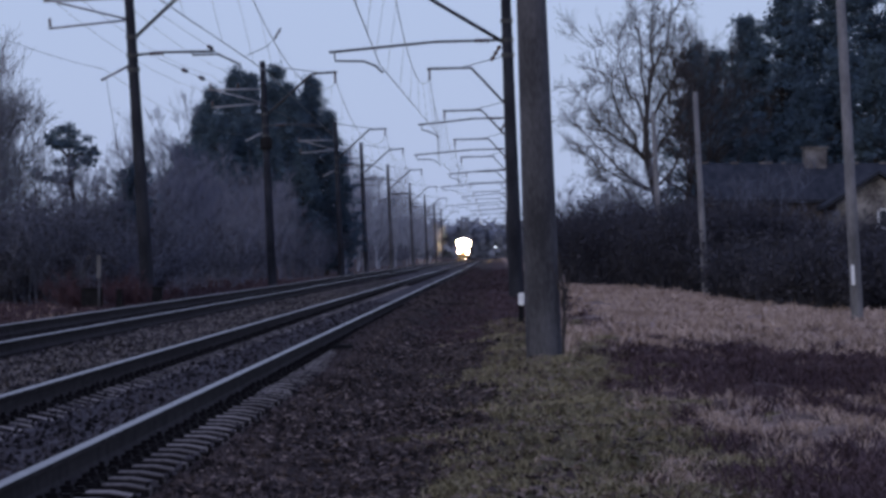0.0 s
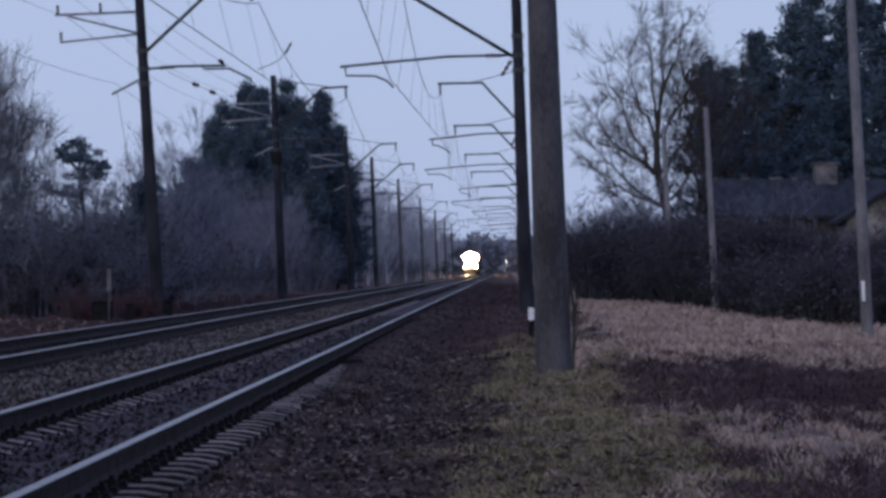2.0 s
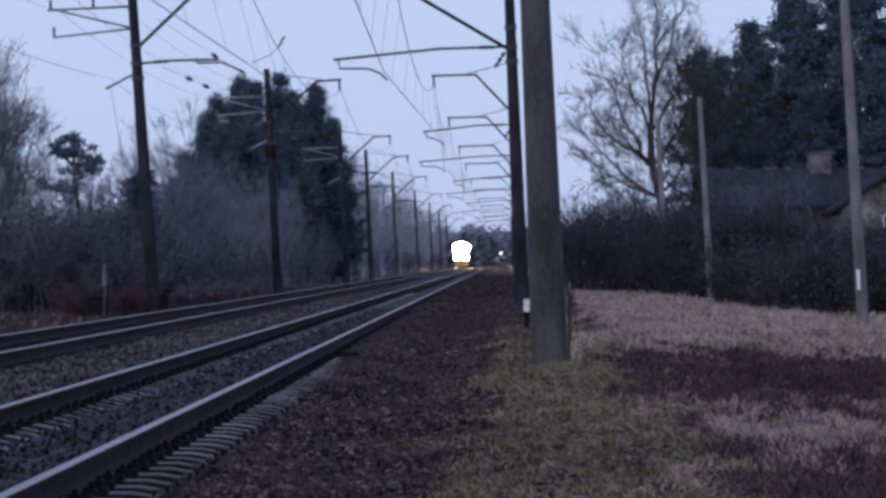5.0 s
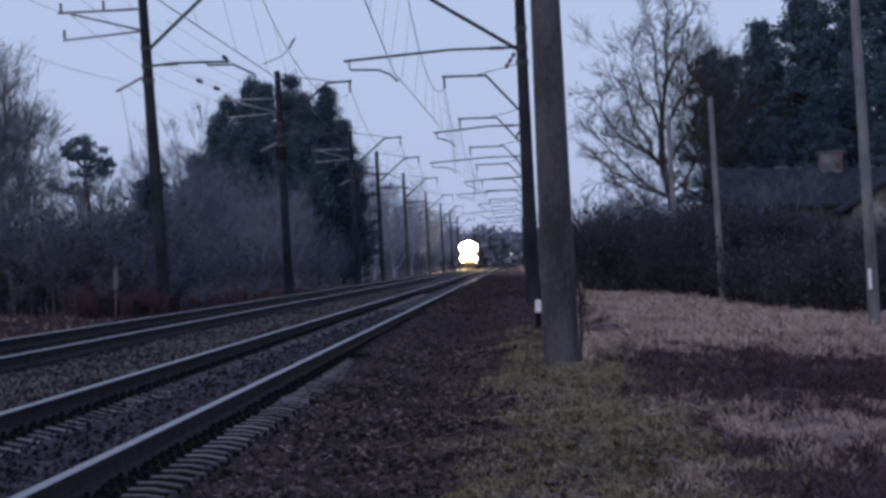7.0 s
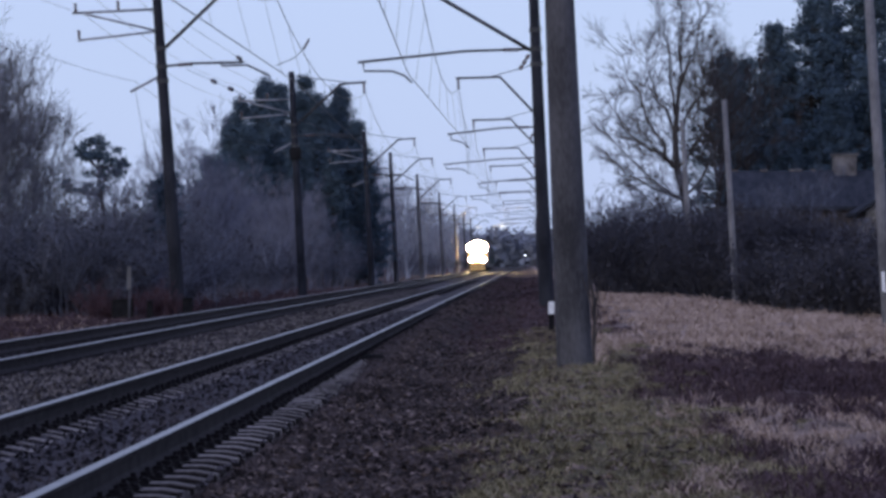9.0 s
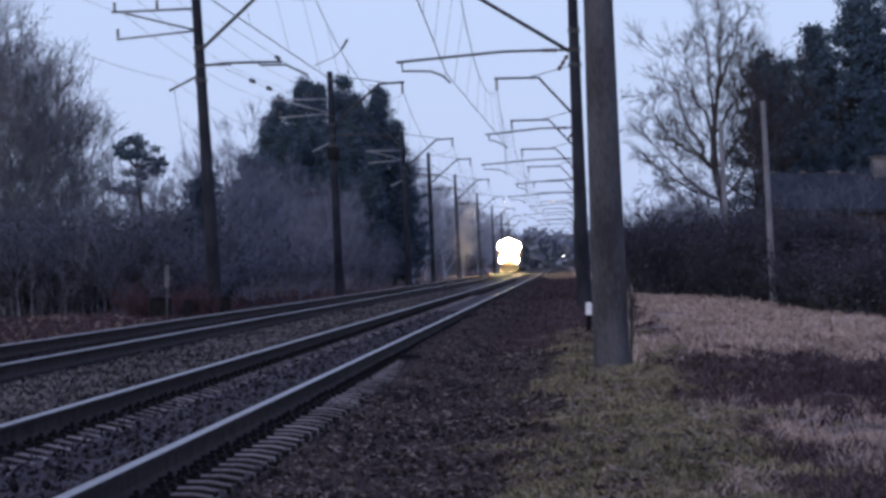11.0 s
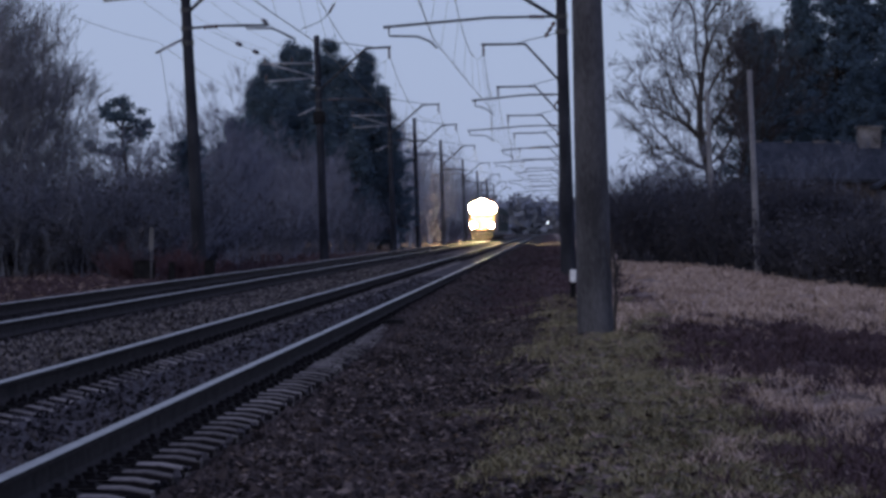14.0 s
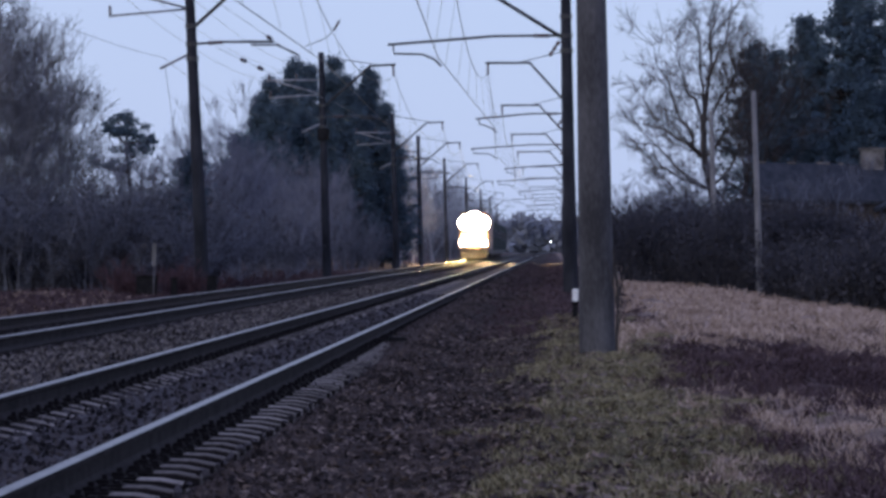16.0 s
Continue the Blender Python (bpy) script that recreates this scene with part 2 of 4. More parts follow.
def ringed(points, radii, sides):
    """One connected tube along the points."""
    P = [Vector(p) for p in points]
    v, f = [], []
    for k, p in enumerate(P):
        d = (P[min(k + 1, len(P) - 1)] - P[max(k - 1, 0)]).normalized()
        u = d.cross(Vector((0, 0, 1)) if abs(d.z) < .9 else Vector((1, 0, 0))).normalized()
        w = d.cross(u)
        for i in range(sides):
            a = 2 * math.pi * i / sides
            v.append(tuple(p + (u * math.cos(a) + w * math.sin(a)) * radii[k]))
    for k in range(len(P) - 1):
        for i in range(sides):
            j = (i + 1) % sides
            f.append((k * sides + i, k * sides + j, (k + 1) * sides + j, (k + 1) * sides + i))
    f += [tuple(range(sides))[::-1], tuple((len(P) - 1) * sides + i for i in range(sides))]
    return v, f


def pipe(name, points, r, material, parent, label="", sides=8):
    v, f = ringed(points, [r] * len(points), sides)
    return part(name, mesh_of(name, v, f, material, True), None, parent, label)


def sway(x, y, amp, s):
    return amp * noise.noise(Vector((x * s, y * s, 3.7)))


def step(v, a, b):
    t = min(1.0, max(0.0, (v - a) / (b - a)))
    return t * t * (3 - 2 * t)


def ground_z(x, y):
    """Height of the ground: ballast bed, shoulder, verge and the low bank beside it."""
    near = 1 - step(y, 28, 54)
    z = -0.42 + 0.10 * step(x, -2.6, -2.5) + 0.09 * step(x, -2.28 - 0.25 * (1 - near), -2.0 - 0.40 * (1 - near)) + 0.09 * (1 - near) * step(x, -2.5, -2.35) * (1 - step(x, -1.9, -1.1))
    z += -0.09 * step(x, -1.9, -1.2) + 0.22 * step(x, -1.1, 0.5)
    z += 0.12 * math.exp(-(((x - 2.9) / 1.6) ** 2) - ((y - 92) / 26) ** 2) * step(x, 0.8, 2.0)
    z -= 0.12 * step(x, 5, 8) * step(y, 40, 70)
    z -= 0.04 * step(-x, 9.7, 11.5)
    rough = step(x, -1.3, 0.3) + step(-x, 9.8, 11)
    z += rough * (sway(x, y, 0.06, 0.9) + sway(x, y, 0.03, 3.1) + sway(x, y, 0.09, 1.9) * step(x, 0.9, 1.8)) * (1 if y < 200 else 0.5)
    z += 0.02 * noise.noise(Vector((x * 5, y * 5, 0))) * step(x, -2.2, -1.5)
    return z


def build_ground():
    xs = [-2600, -1200, -500, -200, -120, -80, -50, -35, -25, -20, -17, -15] + [-13.5 + 0.5 * i for i in range(8)] + [-9.4, -5.4, -2.9, -2.7, -2.5, -2.4, -2.3, -2.2]
    xs += [-2.1 + 0.15 * i for i in range(32)] + [3.0 + 0.5 * i for i in range(30)] + [19, 22, 26, 32, 45, 70, 120, 200, 500, 1200, 2600]
    ys = [-200, -60, -30, -20] + [-14 + 1.0 * i for i in range(22)] + [8 + 0.3 * i for i in range(107)] + [40.5 + 1.0 * i for i in range(80)] + [124, 130, 140, 155, 175, 200, 250, 320, 420, 600, 900, 1300, 2000, 3200]
    v = [(x, y, ground_z(x, y)) for y in ys for x in xs]
    w = len(xs)
    f = [(j * w + i, j * w + i + 1, (j + 1) * w + i + 1, (j + 1) * w + i) for j in range(len(ys) - 1) for i in range(w - 1)]
    tagged(new("ground", mesh_of("ground", v, f, M_GROUND, True)), "damp trackside soil with moss, dry grass and weeds", "ground", kind="structure")


build_ground()

# ---- the two tracks ----
NEAR, FAR, GAUGE = -3.37, -7.5, 1.59


def build_rail(x, group):
    prof = [(-.075, -.18), (.075, -.18), (.075, -.168), (.02, -.150), (.009, -.135), (.009, -.05), (.034, -.038), (.036, -.007), (.029, 0),
            (-.029, 0), (-.036, -.007), (-.034, -.038), (-.009, -.05), (-.009, -.135), (-.02, -.150), (-.075, -.168)]
    ys = [-30, 0, 12, 25, 50, 100, 200, 400, 800, 1500]
    n = len(prof)
    v = [(px, y, pz) for y in ys for px, pz in prof]
    f, mi = [], []
    for j in range(len(ys) - 1):
        for i in range(n):
            k = (i + 1) % n
            f.append((j * n + i, j * n + k, (j + 1) * n + k, (j + 1) * n + i))
            mi.append(1 if i in (7, 8, 9) else 0)
    f += [tuple(range(n))[::-1], tuple((len(ys) - 1) * n + i for i in range(n))]
    mi += [0, 0]
    o = thing("rail", "rusty steel rail with a polished running surface", "rail", group, at=pose(x, 0, 0))
    part("rail_web", mesh_of("rail_web", v, [q for q, m in zip(f, mi) if not m], M_RUST), None, o)
    part("rail_head", mesh_of("rail_head", v, [q for q, m in zip(f, mi) if m], M_STEEL, True), None, o, "polished steel running surface")


for c, g in ((NEAR, "rails of the near track"), (FAR, "rails of the far track")):
    for s in (-1, 1):
        build_rail(c + s * GAUGE / 2, g)


def sleeper_mesh():
    """Concrete sleeper: sloping sides, raised rail seats, lower waist."""
    st = [(-1.30, -.215), (-1.15, -.19), (-.55, -.185), (-.3, -.235), (.3, -.235), (.55, -.185), (1.15, -.19), (1.30, -.215)]
    v, f = [], []
    for x, z in st:
        v += [(x, -.14, -.40), (x, -.086, z + .004), (x, -.078, z + .012), (x, .078, z + .012), (x, .086, z + .004), (x, .14, -.40)]
    for k in range(len(st) - 1):
        for i in range(5):
            f.append((k * 6 + i, k * 6 + i + 1, k * 6 + i + 7, k * 6 + i + 6))
    f += [tuple(range(6)), tuple(range(len(v) - 1, len(v) - 7, -1))]
    me = mesh_of("sleeper", v, f, [M_SLEEPER, M_SOILSHADE])
    # side faces carry the gap shade as colour, besides soil
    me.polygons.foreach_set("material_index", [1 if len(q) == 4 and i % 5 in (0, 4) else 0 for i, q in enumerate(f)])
    return me


def clip_mesh():
    bm = bmesh.new()
    box(bm, -.22, .22, -.085, .085, -.19, -.168)
    for s in (-1, 1):
        box(bm, s * .105 - .035, s * .105 + .035, -.05, .05, -.175, -.145)
        box(bm, s * .11 - .016, s * .11 + .016, -.016, .016, -.15, -.118)
        box(bm, s * .185 - .02, s * .185 + .02, -.05, .05, -.17, -.150)
    me = bpy.data.meshes.new("rail_fastening")
    bm.to_mesh(me)
    bm.free()
    me.materials.append(M_SOILSHADE)
    return me


# ---- masts, brackets and wires ----
def insulator(name, p, q, parent, n=4, r=0.075):
    p, q = Vector(p), Vector(q)
    v, f = ringed([p.lerp(q, k / (2 * n)) for k in range(2 * n + 1)], [r * (.35 if k % 2 == 0 else 1) for k in range(2 * n + 1)], 8)
    part(name, mesh_of(name, v, f, M_INSUL, True), None, parent)


def lathe(name, rows, material, parent, sides=24, label=""):
    v, f = ringed([(0, 0, z) for _, z in rows], [r for r, _ in rows], sides)
    return part(name, mesh_of(name, v, f, material, True), None, parent, label)


def mast(s, reach, zig, steep, feeder, at, mat, low=8.1, tip=4.3):
    """Concrete catenary mast; s = +1 when its track lies towards +x."""
    m = thing("catenary_mast", "tall tapered concrete railway mast with a dark steel bracket", "railway mast", "overhead line masts", at=at)
    lathe("post", [(.232, -.8), (.225, 0), (.185, 4.2), (.15, 8.0), (.135, 10.6)], mat, m)
    za, zt = low, 9.9
    run = (zt - za) / steep
    pipe("cantilever", [(s * .14, 0, za), (s * run, 0, zt), (s * reach, 0, zt + .03)], .055, M_IRON, m)
    pipe("stay_rod", [(s * .12, 0, 10.4), (s * (run + .5), 0, zt + .02)], .02, M_IRON, m)
    insulator("insulator", (s * (reach - .1), 0, zt), (s * (reach - .1), 0, zt - .5), m)
    pipe("registration_arm", [(s * .14, 0, 7.55), (s * tip * .4, 0, 7.57), (s * tip, 0, 7.38 if s < 0 else 7.5)], .038, M_IRON, m)
    insulator("insulator", (s * .5, 0, 7.55), (s * .95, 0, 7.56), m)
    e = reach + zig
    if s < 0:
        steady = [(s * (tip - .15), 0, 7.38), (s * (tip - .17), 0, 7.12), (s * (e + .45), 0, 7.08), (s * (e + .1), 0, 6.93), (s * (e - .1), 0, 6.72)]
    else:
        steady = [(s * (tip - .7), 0, 7.58), (s * (tip - .68), 0, 7.44), (s * (tip + .1), 0, 7.40), (s * (tip + .75), 0, 7.05)]
    pipe("steady_arm", steady, .03, M_IRON, m)
    for z, r in ((8.1, .178), (7.55, .182), (7.1, .19)):
        bm = bmesh.new()
        bmesh.ops.create_cone(bm, cap_ends=True, segments=16, radius1=r, radius2=r, depth=.13)
        bmesh.ops.translate(bm, vec=(0, 0, z), verts=bm.verts[:])
        part("clamp_band", bm, M_IRON, m, smooth=False)
    if not feeder:
        insulator("hanging_insulator", (s * .2, 0, 7.4), (s * .5, 0, 6.95), m, 3, .07)
    if feeder:
        # arms of the middle masts take the paled steel, the others the dark
        arm = M_LITARM if at.translation.y > 80 and at.translation.y < 230 else M_IRON
        pipe("feeder_arm", [(-s * .1, 0, 9.3), (-s * 2.6, 0, 9.36)], .04, arm, m)
        pipe("feeder_strut", [(-s * .1, 0, 8.65), (-s * 2.2, 0, 9.3)], .034, arm, m)
        pipe("lower_feeder_arm", [(-s * .1, 0, 8.62), (-s * 2.5, 0, 8.52)], .034, arm, m)
        pipe("short_arm", [(-s * .1, 0, 7.25), (-s * 1.0, 0, 6.85)], .04, arm, m)
        if 130 < at.translation.y < 160:
            part("clamp_box", boxed(-.27, .27, -.26, .26, 6.45, 7.0, bevel=.03), M_BLACK, m, "dark clamp box round the post")
        for x, z in ((1.2, 9.36), (2.5, 9.38), (2.45, 8.56)):
            insulator("insulator", (-s * x, 0, z), (-s * x, 0, z + .28), m, 3, .06)
        pipe("grounding_wire", [(-s * .85, 0, 6.9), (-s * .7, 0, 5.4), (-s * .5, 0, 3.2)], .008, M_WIRE, m, sides=4)
    return m


R_X, L_X = 0.60, -10.5
R_MASTS = [37.8, 89.0, 140.0, 181.0, 226.0, 267.0, 315.0, 365.0, 415.0, 470.0, 530.0, 590.0, 650.0]
L_MASTS = [40.0, 92.6, 144.0, 209.0, 249.0, 310.0, 389.0, 469.0, 540.0, 610.0]


def build_masts():
    for k, y in enumerate(R_MASTS):
        off = min(1.9, .0067 * y - R_X) if k > 1 else 0
        mast(-1, 3.4 + off, .35 * (-1) ** (k + 1), 1.05 if k > 1 else .62, False, pose(R_X + off, y, ground_z(R_X + off, y), 0, -2.1, 0),
             M_DARKMAST if k else M_CONCRETE, 8.1 if k > 1 else 7.5, (5.2 if k % 2 else 3.9) + off)
    for k, y in enumerate(L_MASTS):
        # masts past the fourth get the lighter concrete, paled as by haze
        mast(1, 3.5, .25 * (-1) ** k, .78, True, pose(L_X - .05, y, -.3, 0, -3.7 if k < 2 else -2.6, 0), M_DARKMAST if k < 4 else M_CONCRETE, 8.1, 2.5)


build_masts()


def wires():
    def line(name, label, pts, r):
        o = thing(name, label, "overhead wire", "overhead wires")
        pipe("strand", pts, r, M_WIRE, o, sides=5)
        return o

    for masts, x0, reach, s, lean in ((R_MASTS, R_X, 3.4, -1, -.0366), (L_MASTS, L_X, 3.5, 1, -.0454)):
        ys = [-30] + masts
        mess, cont, drops = [], [], []
        for k in range(len(ys) - 1):
            y0, y1 = ys[k], ys[k + 1]
            xc0, xc1 = [x0 + s * (reach + .35 * (-1) ** (q + 1)) + lean * 6.7 for q in (k - 1, k)]
            xm = x0 + s * (reach - .1) + lean * 9.4
            for i in range(12):
                u = i / 12
                y = y0 + (y1 - y0) * u
                z = 9.25 - 1.5 * 4 * u * (1 - u) * min(1, (y1 - y0) / 60)
                mess.append((xm, y, z))
                cont.append((xc0 + (xc1 - xc0) * u, y, 6.72))
                if i % 2 == 1 and y1 < 320:
                    drops.append(((xm, y, z), (xc0 + (xc1 - xc0) * u, y, 6.72)))
        line("messenger_wire", "dark sagging wire that carries the contact wire", mess, .014)
        c = line("contact_wire", "taut dark contact wire over the track", cont, .014)
        for p, q in drops:
            pipe("dropper", [p, q], .006, M_WIRE, c, sides=3)
    ys = [-30] + L_MASTS
    for dx, z0 in ((-1.2, 9.6), (-2.5, 9.6), (-2.45, 8.8), (-1.0, 6.8)):
        pts = []
        for y0, y1 in zip(ys[:-1], ys[1:]):
            for i in range(10):
                u = i / 10
                pts.append((L_X + dx - .4, y0 + (y1 - y0) * u, z0 - 1.8 * u * (1 - u)))
        line("feeder_wire", "thin sagging feeder wire along the masts", pts, .007)


wires()


def stay_wires():
    """Tensioned side wires with insulators at the second far mast."""
    for p, q, at in (((-10.3, 92.6, 7.15), (-7.4, 118, 6.2), (.14, .24)), ((-10.4, 92.6, 8.6), (-7.6, 116, 6.9), (.33,))):
        o = thing("stay_wire", "thin stay wire with dark insulators beside the mast", "overhead wire", "overhead wires")
        P, Q = Vector(p), Vector(q)
        pipe("strand", [p, q], .008, M_WIRE, o, sides=4)
        for u in at:
            insulator("insulator", P.lerp(Q, u), P.lerp(Q, u + .03), o, 2, .075)
    o = thing("wire_hook", "curved dark wire end with an insulator below the cable", "overhead wire", "overhead wires")
    pipe("strand", [(-7.6, 93, 7.25), (-7.0, 93, 7.5), (-6.75, 93, 7.75), (-6.55, 93, 8.1)], .012, M_WIRE, o, sides=4)
    insulator("insulator", (-6.75, 93, 7.75), (-6.58, 93, 8.05), o, 3, .05)


stay_wires()


def pale_post(x, y, h, r, mark):
    p = thing("utility_post", "pale weathered concrete post leaning slightly in the grass", "post", "posts along the verge",
              at=pose(x, y, ground_z(x, y), 0, -3.0, 0))
    lathe("shaft", [(r, -.6), (r * .97, 0), (r * .7, h)], M_PALE, p, 12)
    if mark:
        part("enamel_plate", boxed(-r * .7, -r * .2, -r - .02, -r * .8, .75, 1.15), M_WHITE, p, "small white enamel plate")


pale_post(7.2, 61, 7.6, .125, True)
pale_post(6.72, 98, 6.6, .115, False)
pale_post(6.35, 117, 6.8, .125, False)


def marker_posts():
    o = thing("marker_post", "short square post with white top and black foot", "marker post", "marker posts", at=pose(.46, 56, ground_z(.46, 56)))
    part("foot", boxed(-.05, .05, -.05, .05, -.3, .33, bevel=.01), M_BLACK, o)
    part("head", boxed(-.055, .055, -.055, .055, .33, .56, bevel=.012), M_WHITE, o, "white painted head")
    o = thing("marker_post", "thin post with a narrow white sign beside dark boxes", "marker post", "marker posts", at=pose(-11.35, 87, -.46))
    pipe("rod", [(0, 0, -.3), (.03, 0, 1.0)], .028, M_CONCRETE, o)
    part("sign_plate", boxed(-.045, .075, -.02, .02, .95, 1.62, bevel=.01), M_PALE, o, "narrow white plate")


marker_posts()


def trackside_boxes():
    for x, y, w, h in ((-11.6, 87.5, .62, .52), (-10.75, 87, .18, .5), (-10.0, 90, .30, .50)):
        o = thing("relay_box", "low dark metal trackside box on short legs", "trackside box", "trackside boxes", at=pose(x, y, ground_z(x, y) + .1, 0, 0, 8))
        part("housing", boxed(-w / 2, w / 2, -.2, .2, 0, h, bevel=.03), M_BLACK, o)
        part("lid", boxed(-w / 2 - .03, w / 2 + .03, -.23, .23, h, h + .05, bevel=.015), M_BLACK, o)
        for sx in (-1, 1):
            part("leg", boxed(sx * w * .35 - .03, sx * w * .35 + .03, -.05, .05, -.3, 0), M_IRON, o)


trackside_boxes()


# ---- plants ----
def grow(rng, p, d, length, r, level, out, up=0.15, spread=0.8, kids=(5, 5, 4), droop=0.0):
    """One branch of four joints, with its side branches."""
    nseg = 4 if level > 1 else 3 if level else 1
    pts = [p]
    for k in range(nseg):
        d = d + rng.normal(0, .13, 3) + np.array([0, 0, up - droop * (level == 0)])
        d = d / np.linalg.norm(d)
        q = pts[-1] + d * length / nseg
        r0, r1 = r * (1 - .75 * k / nseg), r * (1 - .75 * (k + 1) / nseg)
        out.append((*pts[-1], *q, max(r0, .008), max(r1, .005)))
        pts.append(q)
    if level == 0:
        return
    for i in range(kids[level - 1]):
        u = rng.uniform(.3, 1.0)
        k = min(int(u * nseg), nseg - 1)
        base = pts[k] + (pts[k + 1] - pts[k]) * (u * nseg - k)
        side = rng.normal(0, 1, 3)
        side -= d * side.dot(d)
        side /= np.linalg.norm(side)
        nd = d + side * spread * rng.uniform(.6, 1.3)
        grow(rng, base, nd / np.linalg.norm(nd), length * rng.uniform(.45, .68), r * .42, level - 1, out, up, spread, kids, droop)


def bare_tree(name, label, h, seed, at, mat=None, up=.12, spread=.85, stem=.42, limbs=11, thick=.014, kids=(6, 6, 5)):
    rng = np.random.default_rng(seed)
    t = thing(name, label, "tree", "bare trees", at=at)
    trunk, twigs = [], []
    p, d = np.array([0, 0, -.3]), np.array([0, 0, 1.0])
    r = h * thick
    stops = []
    for k in range(8):
        d = d + rng.normal(0, .06, 3)
        d[2] = max(d[2], .8)
        d /= np.linalg.norm(d)
        q = p + d * h * .8 / 8
        trunk.append((*p, *q, r * (1 - .1 * k), r * (1 - .1 * (k + 1))))
        stops.append((p, q))
        p = q
    for i in range(limbs):
        u = stem + (1 - stem) * i / limbs
        a, b = stops[min(7, int(u * 8))]
        base = a + (b - a) * (u * 8 % 1)
        az = i * 2.4 + rng.uniform(-.4, .4)
        nd = np.array([math.cos(az) * spread, math.sin(az) * spread, rng.uniform(.5, 1.0)])
        grow(rng, base, nd / np.linalg.norm(nd), h * rng.uniform(.26, .40) * (1.15 - .5 * u), r * .34, 3, twigs, up, spread, kids)
    v, f = tubes(trunk, 8)
    part("trunk", mesh_of("trunk", v, f, mat or M_BARK, True), None, t)
    v, f = tubes(twigs, 3)
    part("crown", mesh_of("crown", v, f, mat or M_TWIG), None, t)
    return t


def leaves(rng, centres, radius, n, size, flat=1.0):
    c = np.repeat(np.asarray(centres), n, 0)
    m = len(c)
    c = c + rng.normal(0, 1, (m, 3)) * np.array([radius, radius, radius * flat])
    e = rng.normal(0, 1, (m, 3, 3)) * size
    v = (c[:, None] + e).reshape(-1, 3)
    return v, np.arange(m * 3).reshape(-1, 3)


def pine(label, h, seed, at, crown0=.25, width=.28, n_br=70, round_top=.55, bend=0.0, tuft=(32, .0064)):
    rng = np.random.default_rng(seed)
    t = thing("pine_tree", label, "tree", "pine trees", at=at)
    trunk = [(math.sin(k * .9) * .06 + bend * k / 8, 0, h * k / 8 - .3, math.sin((k + 1) * .9) * .06 + bend * (k + 1) / 8, 0, h * (k + 1) / 8 - .3,
              h * .015 * (1 - k / 9), h * .015 * (1 - (k + 1) / 9)) for k in range(8)]
    limbs, tips = [], []
    for i in range(n_br):
        u = crown0 + (1 - crown0) * rng.uniform(0, 1) ** .85
        k = min(7, int(u * 8))
        a = np.array(trunk[k][:3]) + (np.array(trunk[k][3:6]) - np.array(trunk[k][:3])) * (u * 8 - k)
        w = (u - crown0) / (1 - crown0)
        prof = min(1, (w + .18) / .35) * (1 - w ** 1.8) ** round_top
        L = h * width * max(.08, prof) * rng.choice((.6, .8, .95, 1.2)) * rng.uniform(.85, 1.15)
        az = rng.uniform(0, 2 * np.pi)
        d = np.array([math.cos(az), math.sin(az), rng.uniform(.0, .45)])
        m1, e = a + d * L * .55, a + d * L + np.array([0, 0, L * .12])
        limbs += [(*a, *m1, .05, .035), (*m1, *e, .035, .012)]
        if i % 2 == 0:
            tall = L * rng.uniform(.2, .6)
            limbs.append((*e, *(e + np.array([0, 0, tall])), .012, .006))
            tips.append(e + np.array([0, 0, tall]))
        tips += [e, m1 + (e - m1) * .45 + rng.normal(0, .2, 3), m1 + rng.normal(0, .25, 3)]
    top = np.array(trunk[-1][3:6])
    tips += [top + np.array([0, 0, q]) for q in (-.7, -.35, 0, .3)]
    v, f = tubes(trunk + limbs, 5)
    part("trunk", mesh_of("trunk", v, f, M_BARK, True), None, t)
    v, f = leaves(rng, tips, max(h * .017, .15), tuft[0], max(h * tuft[1], .06), .5)
    part("crown", mesh_of("crown", v, f, M_NEEDLE), None, t)
    return t


def layered_pine(at):
    """Small pine with a bare lower trunk and flat layers of needles."""
    rng = np.random.default_rng(90)
    t = thing("pine_tree", "small crooked pine with flat layered crown", "tree", "pine trees", at=at)
    trunk = [(.3, 0, -.3, .1, 0, 1.8, .13, .11), (.1, 0, 1.8, .25, .1, 3.4, .11, .09), (.25, .1, 3.4, .05, 0, 4.8, .09, .06), (.05, 0, 4.8, .1, 0, 6.1, .06, .02)]
    limbs, tips = [], []
    for z, x0, x1, n in ((6.0, -.5, .4, 5), (5.7, -.7, .75, 7), (5.4, -.8, 1.0, 7), (5.1, -.2, 1.1, 5), (4.85, .3, 1.0, 3), (4.4, -1.2, .3, 6)):
        for k in range(n):
            e = np.array([x0 + (x1 - x0) * (k + rng.uniform(.2, .8)) / n, rng.uniform(-.7, .7), z + rng.normal(0, .13)])
            a = np.array([.1, 0, z - .3])
            m = a + (e - a) * .6 + np.array([0, 0, -.05])
            limbs += [(*a, *m, .03, .022), (*m, *e, .022, .01)]
            tips += [e, e + rng.normal(0, .12, 3) * np.array([1, 1, .4])]
    v, f = tubes(trunk + limbs, 5)
    part("trunk", mesh_of("trunk", v, f, M_BARK, True), None, t)
    v, f = leaves(rng, tips, .11, 50, .045, .6)
    part("crown", mesh_of("crown", v, f, M_NEEDLE), None, t)


